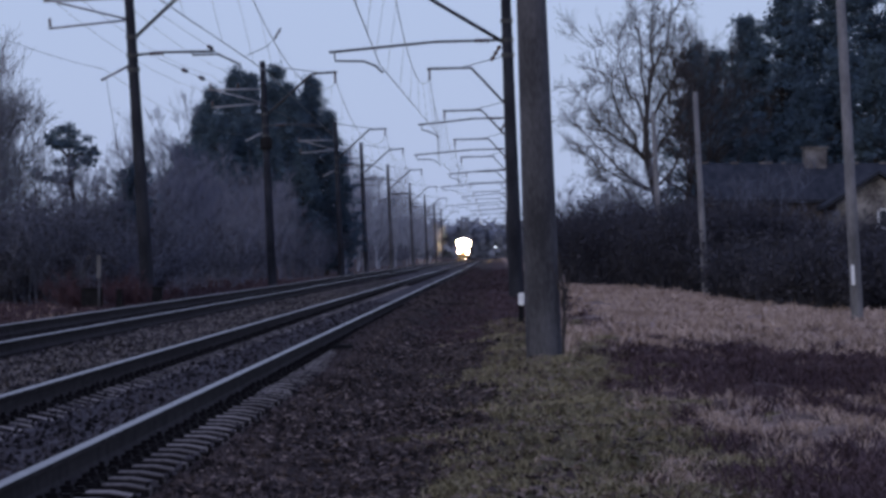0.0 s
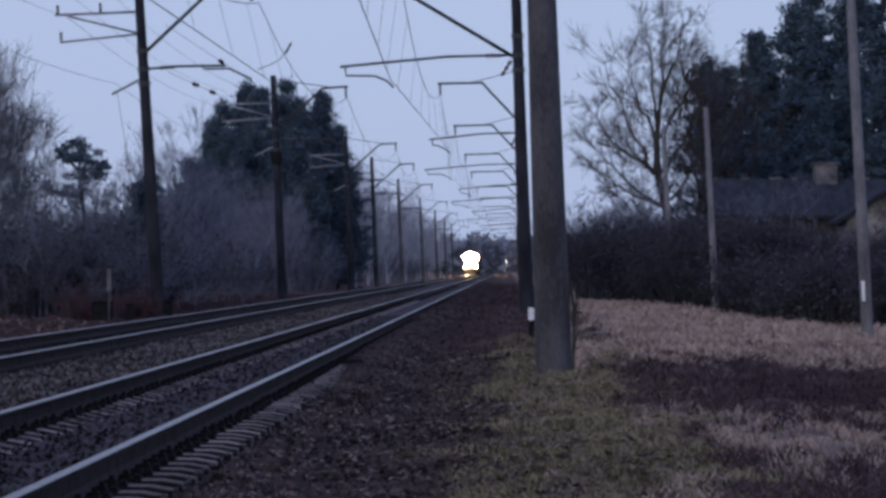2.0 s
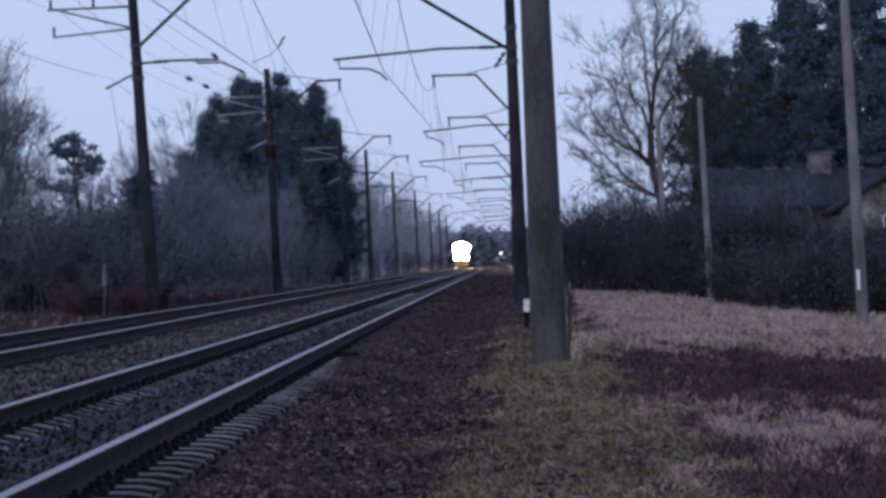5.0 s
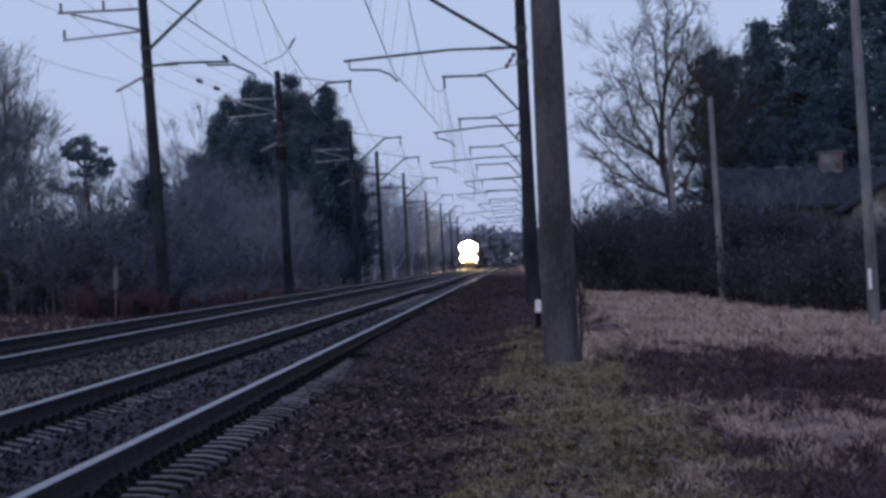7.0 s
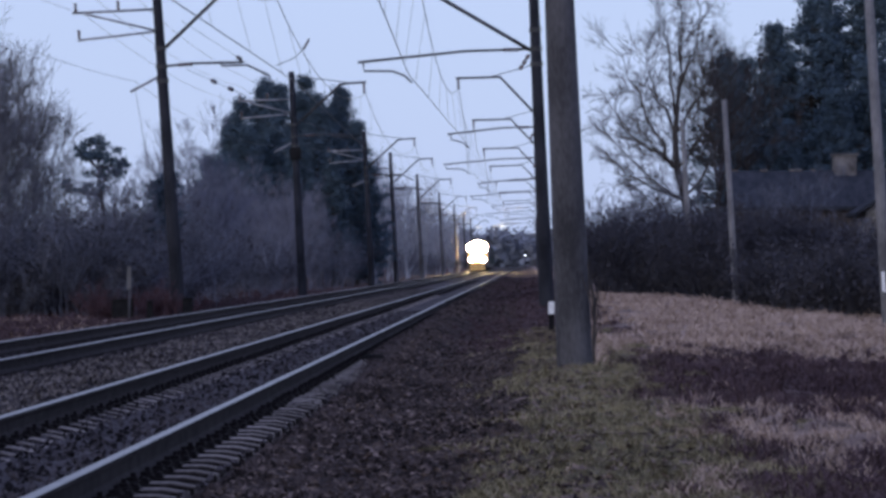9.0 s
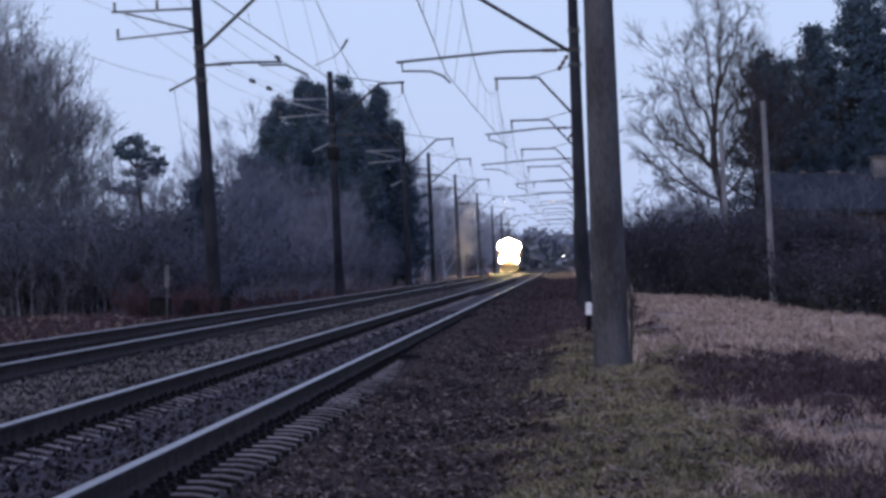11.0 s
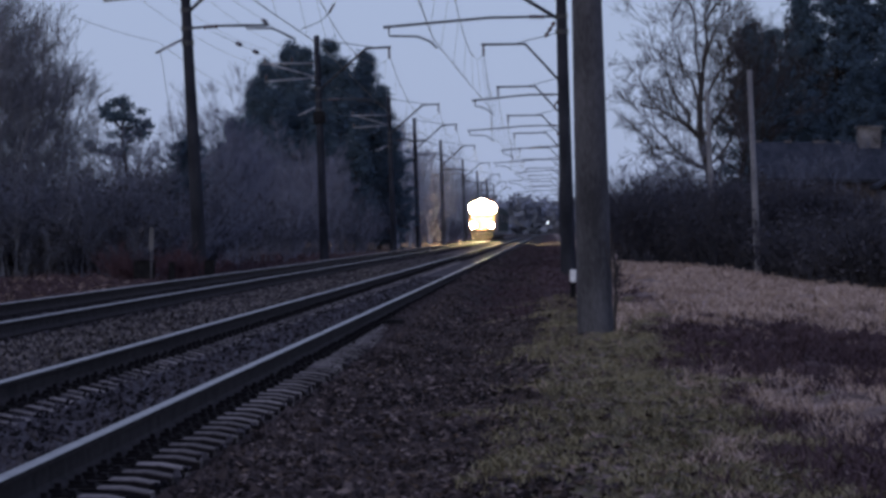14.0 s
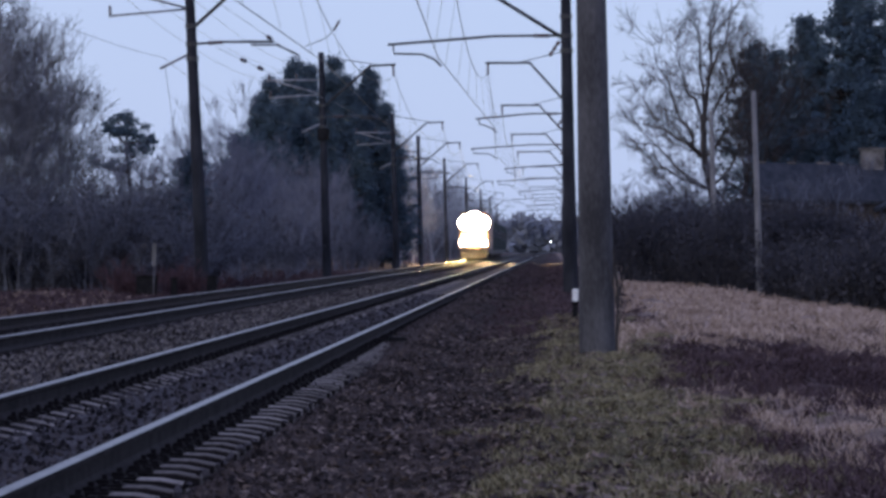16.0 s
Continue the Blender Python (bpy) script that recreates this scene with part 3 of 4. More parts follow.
def spreading_tree(at):
    """Old bare tree: a leaning trunk and long curved limbs that rise at their ends."""
    rng = np.random.default_rng(5)
    t = thing("bare_tree", "old leafless tree with wide spreading curved limbs", "tree", "bare trees", at=at)
    knots = [(.1, 0, -.3), (-.1, 0, 2.6), (-.5, 0, 4.4), (-.9, 0, 6.0), (-.95, 0, 7.6), (-.8, 0, 9.2)]
    trunk = [(*p, *q, .30 - .04 * k, .26 - .04 * k) for k, (p, q) in enumerate(zip(knots[:-1], knots[1:]))]
    twigs = []
    for k, x, y, z, bend in ((2, -4.1, 1.0, 6.6, -.3), (2, -4.7, -1.5, 8.2, -.5), (3, -4.4, 1.5, 9.6, -.5), (3, -3.5, -1.6, 11.3, -.5), (4, -2.6, 1.2, 12.4, -.3), (4, -1.5, -1.0, 13.2, .1),
                             (5, -.5, .8, 13.6, .2), (5, .5, -1.4, 13.2, .2), (4, 1.4, 1.6, 12.0, -.3), (3, 1.7, -1.4, 10.2, -.4), (3, -2.8, 2.6, 8.6, -.4), (2, 1.5, 1.8, 8.0, -.3), (1, -3.1, 2.0, 5.2, -.2)):
        a, e = np.array(knots[k]), np.array([x, y, z])
        pts = [a + (e - a) * u + np.array([0, 0, bend * 4 * u * (1 - u)]) + rng.normal(0, .09, 3) * (0 < u < 1) for u in np.linspace(0, 1, 8)]
        L = np.linalg.norm(e - a)
        for i in range(7):
            r0, r1 = .085 * (1 - .12 * i), .085 * (1 - .12 * (i + 1))
            trunk.append((*pts[i], *pts[i + 1], r0, r1))
            for _ in range(3 if i > 1 else 1):
                d = pts[i + 1] - pts[i]
                d = d / np.linalg.norm(d)
                side = rng.normal(0, 1, 3)
                side -= d * side.dot(d)
                nd = d * .7 + side / np.linalg.norm(side) * .75
                grow(rng, pts[i] + (pts[i + 1] - pts[i]) * rng.uniform(0, 1), nd / np.linalg.norm(nd), L * rng.uniform(.16, .30), .024, 2, twigs, .05, .8, (5, 5))
    v, f = tubes(trunk, 7)
    part("trunk", mesh_of("trunk", v, f, M_BARK, True), None, t)
    v, f = tubes([(*w[:6], max(w[6], .008), max(w[7], .006)) for w in twigs], 3)
    part("crown", mesh_of("crown", v, f, M_BARK), None, t)


def bush(label, h, w, seed, at, leafy=0, stems=16, wood=None):
    rng = np.random.default_rng(seed)
    t = thing("bush", label, "bush", "leafless bushes", at=at)
    tw = []
    for i in range(stems):
        az = rng.uniform(0, 2 * np.pi)
        rr = rng.uniform(0, w * .45)
        d = np.array([math.cos(az) * .35, math.sin(az) * .35, 1.0])
        grow(rng, np.array([math.cos(az) * rr, math.sin(az) * rr, -.2]), d / np.linalg.norm(d), h * rng.uniform(.55, .95), .03, 2, tw, .08, .7, (5, 6))
    v, f = tubes(tw, 3)
    part("branchwork", mesh_of("branchwork", v, f, wood or M_TWIG), None, t)
    if leafy:
        c = np.array([s[3:6] for s in tw])
        c = c[rng.integers(0, len(c), leafy)]
        v, f = leaves(rng, c, .14, 3, .045)
        part("dead_foliage", mesh_of("dead_foliage", v, f, M_DEAD), None, t)
    return t


def spread_copies(protos, spots, seed):
    """Puts copies of the prototypes at the spots, turned at random."""
    rng = random.Random(seed)
    for k, (x, y) in enumerate(spots):
        if y < 99 and 0 < x / y < .081:
            continue
        copy_thing(protos[k % len(protos)], pose(x, y, ground_z(x, y) - .05, 0, 0, rng.uniform(0, 360)))


def vegetation():
    # big group of pines beyond the far masts
    g = lambda x, y: pose(x, y, ground_z(x, y))
    dark = "dark dense pine tree with a rounded crown"
    spots = [(-12.3, 239, 9.6), (-13.4, 242, 13.0), (-14.9, 246, 15.9), (-16.3, 240, 15.0), (-17.9, 246, 16.9), (-19.5, 240, 15.8), (-21.0, 246, 16.7), (-22.4, 240, 14.8), (-23.7, 246, 13.8),
             (-25.0, 240, 10.6), (-17.2, 231, 11.5), (-21.0, 230, 12.0), (-14.6, 231, 10.0), (-23.2, 232, 9.5), (-19.2, 233, 12.4), (-15.6, 252, 15.0), (-18.8, 253, 15.6), (-22.0, 252, 15.2), (-24.4, 251, 12.6)]
    for k, (x, y, h) in enumerate(spots):
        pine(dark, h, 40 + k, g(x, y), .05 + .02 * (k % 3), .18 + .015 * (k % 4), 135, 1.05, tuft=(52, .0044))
    # pines behind the house
    for k, (x, y, h) in enumerate([(10.9, 168, 13.2), (12.3, 172, 13.0), (11.8, 162, 9.5), (13.5, 166, 14.2), (14.3, 170, 13.6), (15.5, 165, 16.0), (17.0, 171, 17.4),
                                   (18.8, 166, 18.4), (20.8, 170, 19.0), (22.8, 166, 18.6), (24.8, 170, 17.6), (16.0, 158, 10.5), (19.6, 158, 12.0), (22.2, 157, 12.5), (13.4, 158, 8.5), (17.8, 160, 12.0)]):
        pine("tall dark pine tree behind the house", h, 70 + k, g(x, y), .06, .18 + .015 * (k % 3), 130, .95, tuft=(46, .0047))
    # small crooked pine in the thicket
    layered_pine(g(-15.2, 108))
    pine("young pine among bare bushes", 5.0, 93, g(-13.3, 112), .35, .16, 34, .6)
    # bare trees
    spreading_tree(g(8.2, 148))
    bare_tree("bare_tree", "leafless tree with dark branches before the pines", 13.4, 6, g(9.2, 152), M_BARK, .12, .9, .25, 15, .014, (7, 6, 5))
    for k, (x, y, h) in enumerate([(-19.0, 112, 8.0), (-19.9, 108, 10.0), (-21.2, 113, 11.0), (-22.4, 108, 12.0), (-23.8, 112, 12.5), (-20.0, 118, 9.0), (-22.4, 119, 11.4)]):
        bare_tree("birch_tree", "slender pale leafless birch with fine twigs", h, 20 + k, g(x, y), M_BIRCH, .12, .8, .15, 18, .010)
    for k, (x, y, h) in enumerate([(-14.2, 290, 9.0), (-16.0, 320, 9.5), (-13.4, 345, 9.0), (-15.5, 390, 9.5), (-13.8, 440, 9.5), (-26.8, 250, 9.5), (-28.5, 246, 10.5)]):
        bare_tree("bare_tree", "leafless tree on the edge of the wood", h, 30 + k, g(x, y), M_TWIG, .15, .7, .15, 12, .014, (5, 4, 4))
    # young bare trees that break the outline of the thicket
    young = [bare_tree("young_tree", "young leafless tree rising from the thicket", (4.2, 5.0, 5.8, 3.6)[k], 160 + k, g(-13.2 - 2.2 * k, 103 + 3 * k), M_TWIG, .12, .75, .12, 10, .010, (4, 4, 4)) for k in range(4)]
    rng = random.Random(8)
    spread_copies(young, [(rng.uniform(-25, -12.6), rng.uniform(100, 124)) for _ in range(20)], 15)
    spread_copies(young, [(rng.uniform(-25, -12.8), rng.uniform(99, 112)) for _ in range(16)], 21)
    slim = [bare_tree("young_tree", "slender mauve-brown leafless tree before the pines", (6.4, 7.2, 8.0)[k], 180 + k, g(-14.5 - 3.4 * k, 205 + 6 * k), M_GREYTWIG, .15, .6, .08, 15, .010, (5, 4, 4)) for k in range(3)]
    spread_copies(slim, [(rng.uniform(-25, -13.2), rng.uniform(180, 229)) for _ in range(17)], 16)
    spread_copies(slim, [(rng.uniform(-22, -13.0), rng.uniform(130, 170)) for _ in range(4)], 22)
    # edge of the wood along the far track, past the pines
    edge_trees = [bare_tree("bare_tree", "leafless grey tree on the edge of the wood", (10.4, 9.2, 11.4)[k], 190 + k, g((-12.9, -13.2, -14.5)[k], (262, 305, 520)[k]), M_HAZETWIG, .14, .62, .10, 15, .012, (5, 4, 4)) for k in range(3)]
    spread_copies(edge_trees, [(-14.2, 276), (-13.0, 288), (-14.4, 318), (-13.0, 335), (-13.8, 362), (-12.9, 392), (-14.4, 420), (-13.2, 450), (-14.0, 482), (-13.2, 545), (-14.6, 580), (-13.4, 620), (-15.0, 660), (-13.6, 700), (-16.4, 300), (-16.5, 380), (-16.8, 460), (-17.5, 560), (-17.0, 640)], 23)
    spread_copies(young, [(rng.uniform(-18, -12.6), rng.uniform(240, 460)) for _ in range(10)], 17)
    spread_copies(young, [(3.6, 122), (5.0, 126), (6.2, 130), (7.8, 124), (4.4, 134), (9.8, 122), (11.5, 126), (13.0, 121)], 18)
    # thickets
    protos = [bush("dense leafless brown thicket", (1.5, 2.0, 2.4, 2.9)[k], 2.6, 100 + k, g(-14.0 - 1.7 * k, 104 + 2 * k), 350, 16) for k in range(4)]
    distant = [bush("distant leafless brown thicket", (2.2, 2.8, 3.2)[k], 2.8, 110 + k, g(-14.0 - 2 * k, 135 + 20 * k), 250, 11) for k in range(3)]
    rng = random.Random(4)
    bramble = bush("low reddish bramble beside the trackside boxes", .95, 1.5, 150, g(-10.9, 91.5), 0, 26, M_REDTWIG)
    copy_thing(bramble, pose(-12.4, 90, ground_z(-12.4, 90), 0, 0, 80))
    spots = [(rng.uniform(-24, -12.3), rng.uniform(98, 116)) for _ in range(46)] + [(-25 + .62 * k, 97.5 + rng.uniform(-1.2, 1.2)) for k in range(21)]
    spread_copies(protos, spots, 11)
    spots = [(rng.uniform(-24, -12.6), rng.uniform(128, 228)) for _ in range(26)]
    spots += [(rng.uniform(-17, -12.4), rng.uniform(228, 480)) for _ in range(24)]
    spread_copies(distant, spots, 19)
    hed = [bush("dark overgrown leafless hedge bush", 2.5, 2.6, 120 + k, g(3.6 + 1.9 * k, 121 + k), 500, 18, M_THORN) for k in range(4)]
    spots = [(2.9 + .55 * k, 120 + rng.uniform(-2, 6) - 1.2 * k) for k in range(14)]
    spots += [(6.2 + .3 * k, 101 + rng.uniform(0, 5)) for k in range(10)]
    spots += [(3.4 + .8 * k, 127 + rng.uniform(-2, 4)) for k in range(18)]
    spread_copies(hed, spots, 12)
    low = [bush("low dark bramble hedge before the house", 1.45, 2.2, 130 + k, g(8.2 + 1.4 * k, 78), 550, 17, M_THORN) for k in range(3)]
    spots = [(6.9 + .22 * k + rng.uniform(-.2, .2), (92 - 1.6 * k if k < 10 else 76) + rng.uniform(-1, 3)) for k in range(30)]
    spots += [(7.6 + .4 * k, 86 + rng.uniform(-2, 6)) for k in range(20)]
    spread_copies(low, spots, 14)
    tall = [bush("tall grey leafless shrub behind the hedge", 3.4, 3.0, 140 + k, g(5.0 + 2.0 * k, 138), 300, 18) for k in range(2)]
    spread_copies(tall, [(4.2, 135), (6.0, 133), (7.6, 136), (5.2, 146), (3.6, 150), (8.8, 140)], 13)
    # sapling at the foot of the first mast
    rng2 = np.random.default_rng(9)
    tw = []
    grow(rng2, np.array([0, 0, -.1]), np.array([0, 0, 1.0]), .95, .022, 2, tw, .35, .35, (2, 6))
    o = thing("sapling", "thin dark leafless sapling beside the mast", "sapling", at=pose(.85, 37.6, ground_z(.85, 37.6)))
    pipe("stem", [tw[0][:3], tw[1][:3], tw[2][:3], tw[3][:3], tw[3][3:6]], .02, M_BARK, o, sides=6)
    v, f = tubes(tw[4:], 4)
    part("crown", mesh_of("crown", v, f, M_BARK), None, o)


vegetation()


def far_woods():
    rng = np.random.default_rng(77)
    cs = []
    for y, x0, x1, h in ((1250, -330, 330, 13), (1400, -420, 420, 17)):
        for x in np.arange(x0, x1, 2.6):
            hh = h * rng.uniform(.72, 1.0)
            for z in np.arange(.4, hh, 1.2):
                cs.append((x + rng.normal(0, 1), y + rng.normal(0, 8), z))
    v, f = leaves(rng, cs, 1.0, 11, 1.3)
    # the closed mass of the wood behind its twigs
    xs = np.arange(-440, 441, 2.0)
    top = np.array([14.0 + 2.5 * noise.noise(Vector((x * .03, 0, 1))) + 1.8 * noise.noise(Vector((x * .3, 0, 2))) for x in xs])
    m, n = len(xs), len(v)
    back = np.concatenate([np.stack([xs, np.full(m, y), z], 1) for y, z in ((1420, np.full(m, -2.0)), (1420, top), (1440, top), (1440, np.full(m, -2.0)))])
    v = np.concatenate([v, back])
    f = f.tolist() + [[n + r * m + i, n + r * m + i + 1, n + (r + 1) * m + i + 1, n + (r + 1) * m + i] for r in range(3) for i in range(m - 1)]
    tagged(new("far_woods", mesh_of("far_woods", v, f, M_FARWOOD)), "distant leafless woods along the horizon, colour paled for haze", "woods", kind="stuff")


far_woods()


def grass(name, label, mat, n, x0, x1, y0, y1, h, w, seed, clump=5, keep=None, back=0.0):
    """Loose tufts of thin blades, as one object."""
    rng = np.random.default_rng(seed)
    m = n // clump
    u = rng.uniform(0, 1, m)
    ty = (y0 + back) * ((y1 + back) / (y0 + back)) ** u - back
    tx = rng.uniform(x0, x1, m)
    ok = np.array([keep(a, b) if keep else True for a, b in zip(tx, ty)])
    tx, ty = tx[ok], ty[ok]
    tz = np.array([ground_z(a, b) for a, b in zip(tx, ty)])
    th = h * rng.uniform(.45, 1.25, len(tx))
    px, py, pz, ph = (np.repeat(q, clump) for q in (tx, ty, tz, th))
    k = len(px)
    px, py = px + rng.normal(0, .05, k), py + rng.normal(0, .05, k)
    az, lean = rng.uniform(0, 2 * np.pi, k), rng.uniform(.5, 1.9, k)
    ph = ph * rng.uniform(.6, 1.1, k)
    ww = w * (1 + py / 60)
    dx, dy = np.cos(az), np.sin(az)
    wx = rng.uniform(-1, 1, k)
    sx, sy = ww * np.sign(wx) * .9, ww * .3
    a = np.stack([px - sx, py - sy, pz - .02], 1)
    b = np.stack([px + sx, py + sy, pz - .02], 1)
    mx, my = px + dx * ph * lean * .35, py + dy * ph * lean * .35
    c = np.stack([mx + sx * .7, my, pz + ph * .6], 1)
    d = np.stack([mx - sx * .7, my, pz + ph * .6], 1)
    e = np.stack([px + dx * ph * lean, py + dy * ph * lean, pz + ph], 1)
    v = np.stack([a, b, c, d, e], 1).reshape(-1, 3)
    i = np.arange(k)[:, None] * 5
    f = np.concatenate([i + np.array([[0, 1, 2]]), i + np.array([[0, 2, 3]]), i + np.array([[3, 2, 4]])], 0)
    tagged(new(name, mesh_of(name, v, f, mat)), label, "grass", kind="stuff")


def patch(x, y):
    return noise.noise(Vector((x * .35, y * .09, 8.0)))


def edge(x, y, at, amp=.9):
    """True right of an uneven border."""
    return x + amp * patch(x * 5, y * 4) + amp * .6 * patch(x * 13, y * 15) > at


def bare_heath(x, y):
    """True where the dark weeds grow: a band across the bank, and the near corner."""
    w = y + 7 * patch(x * 4, y * 3) + 4 * patch(x * 13, y * 12 + 7)
    return (26.5 < w < 46 - 1.3 * x and x > 1.0) or (w < 20.5 and x > 1.2)


grass("dry_grass", "pale dry winter grass on the low bank", M_TAN, 84000, .9, 14, 36, 122, .13, .006, 1, keep=lambda x, y: not bare_heath(x, y) and patch(x, y) + patch(x * 4, y * 4) * .8 + patch(x * 14, y * 14) * .6 > -.38 and edge(x, y, .018 * y))
grass("dry_grass", "pale dry grass tufts near the path", M_TAN, 34000, .5, 5, 12, 29, .085, .0032, 2, keep=lambda x, y: not bare_heath(x, y) and patch(x * 4, y * 3) + patch(x * 15, y * 18) * .8 > -.1 and edge(x, y, 1.3))
grass("dry_grass", "sparse pale dry tufts among dark weeds", M_TAN, 4000, .7, 8, 14, 50, .10, .0035, 11, keep=lambda x, y: patch(x * 4, y * 3 + 5) + patch(x * 15, y * 18) * .8 > .25 and edge(x, y, 1.2))
grass("withered_weeds", "dark reddish withered weeds", M_HEATH, 90000, .3, 9, 14, 52, .11, .0045, 3, keep=lambda x, y: edge(x, y, 1.25) and (bare_heath(x, y) or patch(x * 15, y * 18 + 3) > .25))
grass("verge_grass", "short mossy green winter grass on the verge", M_GREEN, 85000, -1.2, 2.2, 12, 60, .04, .0035, 4, keep=lambda x, y: edge(x, y, -.2) and not edge(x, y, 1.5) and patch(x * 5, y * 5) + .6 * patch(x * 14, y * 14) > -.3)
grass("verge_grass", "small raised tussocks of mossy winter grass", M_GREEN, 26000, -1.0, 2.2, 12, 50, .07, .0035, 12, clump=26, keep=lambda x, y: edge(x, y, -.1) and not edge(x, y, 1.6))
grass("verge_grass", "short mossy green winter grass underfoot", M_GREEN, 20000, -1.2, 2.2, -8, 12, .05, .0035, 9, keep=lambda x, y: edge(x, y, -.1) and not edge(x, y, 1.7), back=60)
grass("dry_grass", "pale dry grass tufts behind the path", M_TAN, 16000, .6, 7, -8, 12, .12, .005, 10, keep=lambda x, y: patch(x * 3, y * 4) > -.1 and edge(x, y, 1.4), back=60)
grass("verge_dry_tufts", "sparse pale dry tufts in the verge", M_TAN, 2600, -.6, 1.9, 13, 60, .06, .003, 8, keep=lambda x, y: edge(x, y, 0) and patch(x * 4, y * 5 + 9) > .05)
grass("verge_weeds", "low brown weeds on the cutting edge", M_HEATH, 12000, -1.9, 2.2, 50, 260, .10, .006, 5, keep=lambda x, y: edge(x, y, -.9 - .006 * y))
grass("far_verge_grass", "dull brown grass beyond the far track", M_HEATH, 20000, -16, -9.9, 55, 180, .2, .006, 6)
grass("far_verge_dry_grass", "pale dry grass beyond the far track", M_TAN, 1400, -16, -10.0, 55, 96, .16, .006, 7)


def settle(ob, base):
    """Moves a thing's own origin to its base without moving its parts."""
    ob.location = base
    for c in ob.children:
        c.location -= Vector(base)


def house():
    h = thing("house", "low old house with grey slate roof among bushes", "house", at=pose(0, 0, 0))
    z0 = -.4
    part("wall", boxed(9.6, 22, 135, 142, z0, 3.5), M_PLANK, h, "dark weathered board wall")
    bm = bmesh.new()
    pr = [(134.4, 3.45), (134.4, 3.6), (138.5, 5.3), (142.6, 3.6), (142.6, 3.45), (138.5, 5.12)]
    a = [bm.verts.new((9.2, y, z)) for y, z in pr]
    b = [bm.verts.new((22.4, y, z)) for y, z in pr]
    for i in range(6):
        bm.faces.new((a[i], a[(i + 1) % 6], b[(i + 1) % 6], b[i]))
    bm.faces.new(a), bm.faces.new(b[::-1])
    roof = part("roof", bm, M_ROOF, h, "grey corrugated slate roof")
    for x0, x1 in ((9.3, 9.6), (10.6, 10.95), (11.9, 12.5), (12.9, 13.1), (16.0, 16.4), (17.3, 17.9), (19.0, 20.1)):
        part("ridge_tile", boxed(x0, x1, 138.35, 138.65, 5.26, 5.36, bevel=.02), M_BRICK, roof, "pale ridge tile")
    part("chimney", boxed(13.9, 14.9, 137.9, 138.9, 5.0, 5.95, bevel=.03), M_BRICK, roof, "pale brick chimney")
    part("chimney_cap", boxed(13.8, 15.0, 137.8, 139.0, 5.95, 6.03, bevel=.02), M_BRICK, roof)
    for sx in (-1, 1):
        bm = bmesh.new()
        e = [(16.4, 4.62), (16.4, 4.78), (16.4 + sx * 2.3, 3.28), (16.4 + sx * 2.3, 3.12)]
        a = [bm.verts.new((x, 131.1, z)) for x, z in e]
        b = [bm.verts.new((x, 137.0, z)) for x, z in e]
        for i in range(4):
            bm.faces.new((a[i], a[(i + 1) % 4], b[(i + 1) % 4], b[i]))
        bm.faces.new(a), bm.faces.new(b)
        part("gable_roof", bm, M_ROOF, h)
    # cross wing with a pale gable
    bm = bmesh.new()
    pr = [(14.6, z0), (18.2, z0), (18.2, 3.35), (17.3, 3.97), (16.4, 4.58), (15.5, 3.97), (14.6, 3.35)]
    a = [bm.verts.new((x, 131.5, z)) for x, z in pr]
    b = [bm.verts.new((x, 135.0, z)) for x, z in pr]
    for i in range(7):
        bm.faces.new((a[i], a[(i + 1) % 7], b[(i + 1) % 7], b[i]))
    bm.faces.new(a[::-1]), bm.faces.new(b)
    part("gable_wall", bm, M_PLASTER, h, "stained pale plaster gable")
    w = part("window", boxed(16.45, 17.45, 131.40, 131.49, 2.35, 3.05), M_GLASS, h, "dark small-paned window")
    for x0, x1, q0, q1 in ((16.35, 16.45, 2.25, 3.15), (17.45, 17.55, 2.25, 3.15), (16.35, 17.55, 3.05, 3.15), (16.3, 17.6, 2.25, 2.35), (16.92, 16.98, 2.35, 3.05)):
        part("frame", boxed(x0, x1, 131.36, 131.42, q0, q1), M_WHITE, w)

    settle(h, (15.8, 138.5, -.4))


house()


def signal():
    s = thing("signal_mast", "distant railway signal with a white light", "signal", at=pose(-.1, 640, -.2))
    pipe("post", [(0, 0, -.3), (0, 0, 4.2)], .08, M_IRON, s)
    part("head", boxed(-.25, .25, -.05, .25, 2.4, 3.8, bevel=.04), M_BLACK, s)
    bm = bmesh.new()
    bmesh.ops.create_uvsphere(bm, u_segments=12, v_segments=8, radius=.11)
    bmesh.ops.translate(bm, vec=(0, -.08, 3.05), verts=bm.verts[:])
    part("lens", bm, M_SIGNAL, s, "glowing white lens", smooth=True)


signal()


# ---- the train ----
def loft(sections, mats=None):
    bm = bmesh.new()
    rings = [[bm.verts.new(p) for p in s] for s in sections]
    n = len(rings[0])
    for a, b in zip(rings[:-1], rings[1:]):
        for i in range(n):
            bm.faces.new((a[i], a[(i + 1) % n], b[(i + 1) % n], b[i]))
    bm.faces.new(rings[0]), bm.faces.new(rings[-1][::-1])
    return bm


def body_ring(y, w, z0, z1, top=.75):
    return [(-w, y, z0), (w, y, z0), (w, y, z1 - .7), (w * .93, y, z1 - .3), (w * top, y, z1), (-w * top, y, z1), (-w * .93, y, z1 - .3), (-w, y, z1 - .7)]


def wheel(parent, x, y):
    bm = bmesh.new()
    bmesh.ops.create_cone(bm, cap_ends=True, segments=20, radius1=.52, radius2=.5, depth=.13)
    bmesh.ops.rotate(bm, verts=bm.verts[:], matrix=Matrix.Rotation(radians(90), 3, "Y"))
    return part("wheel", bm, M_RUST, parent, at=pose(x, y, .52))


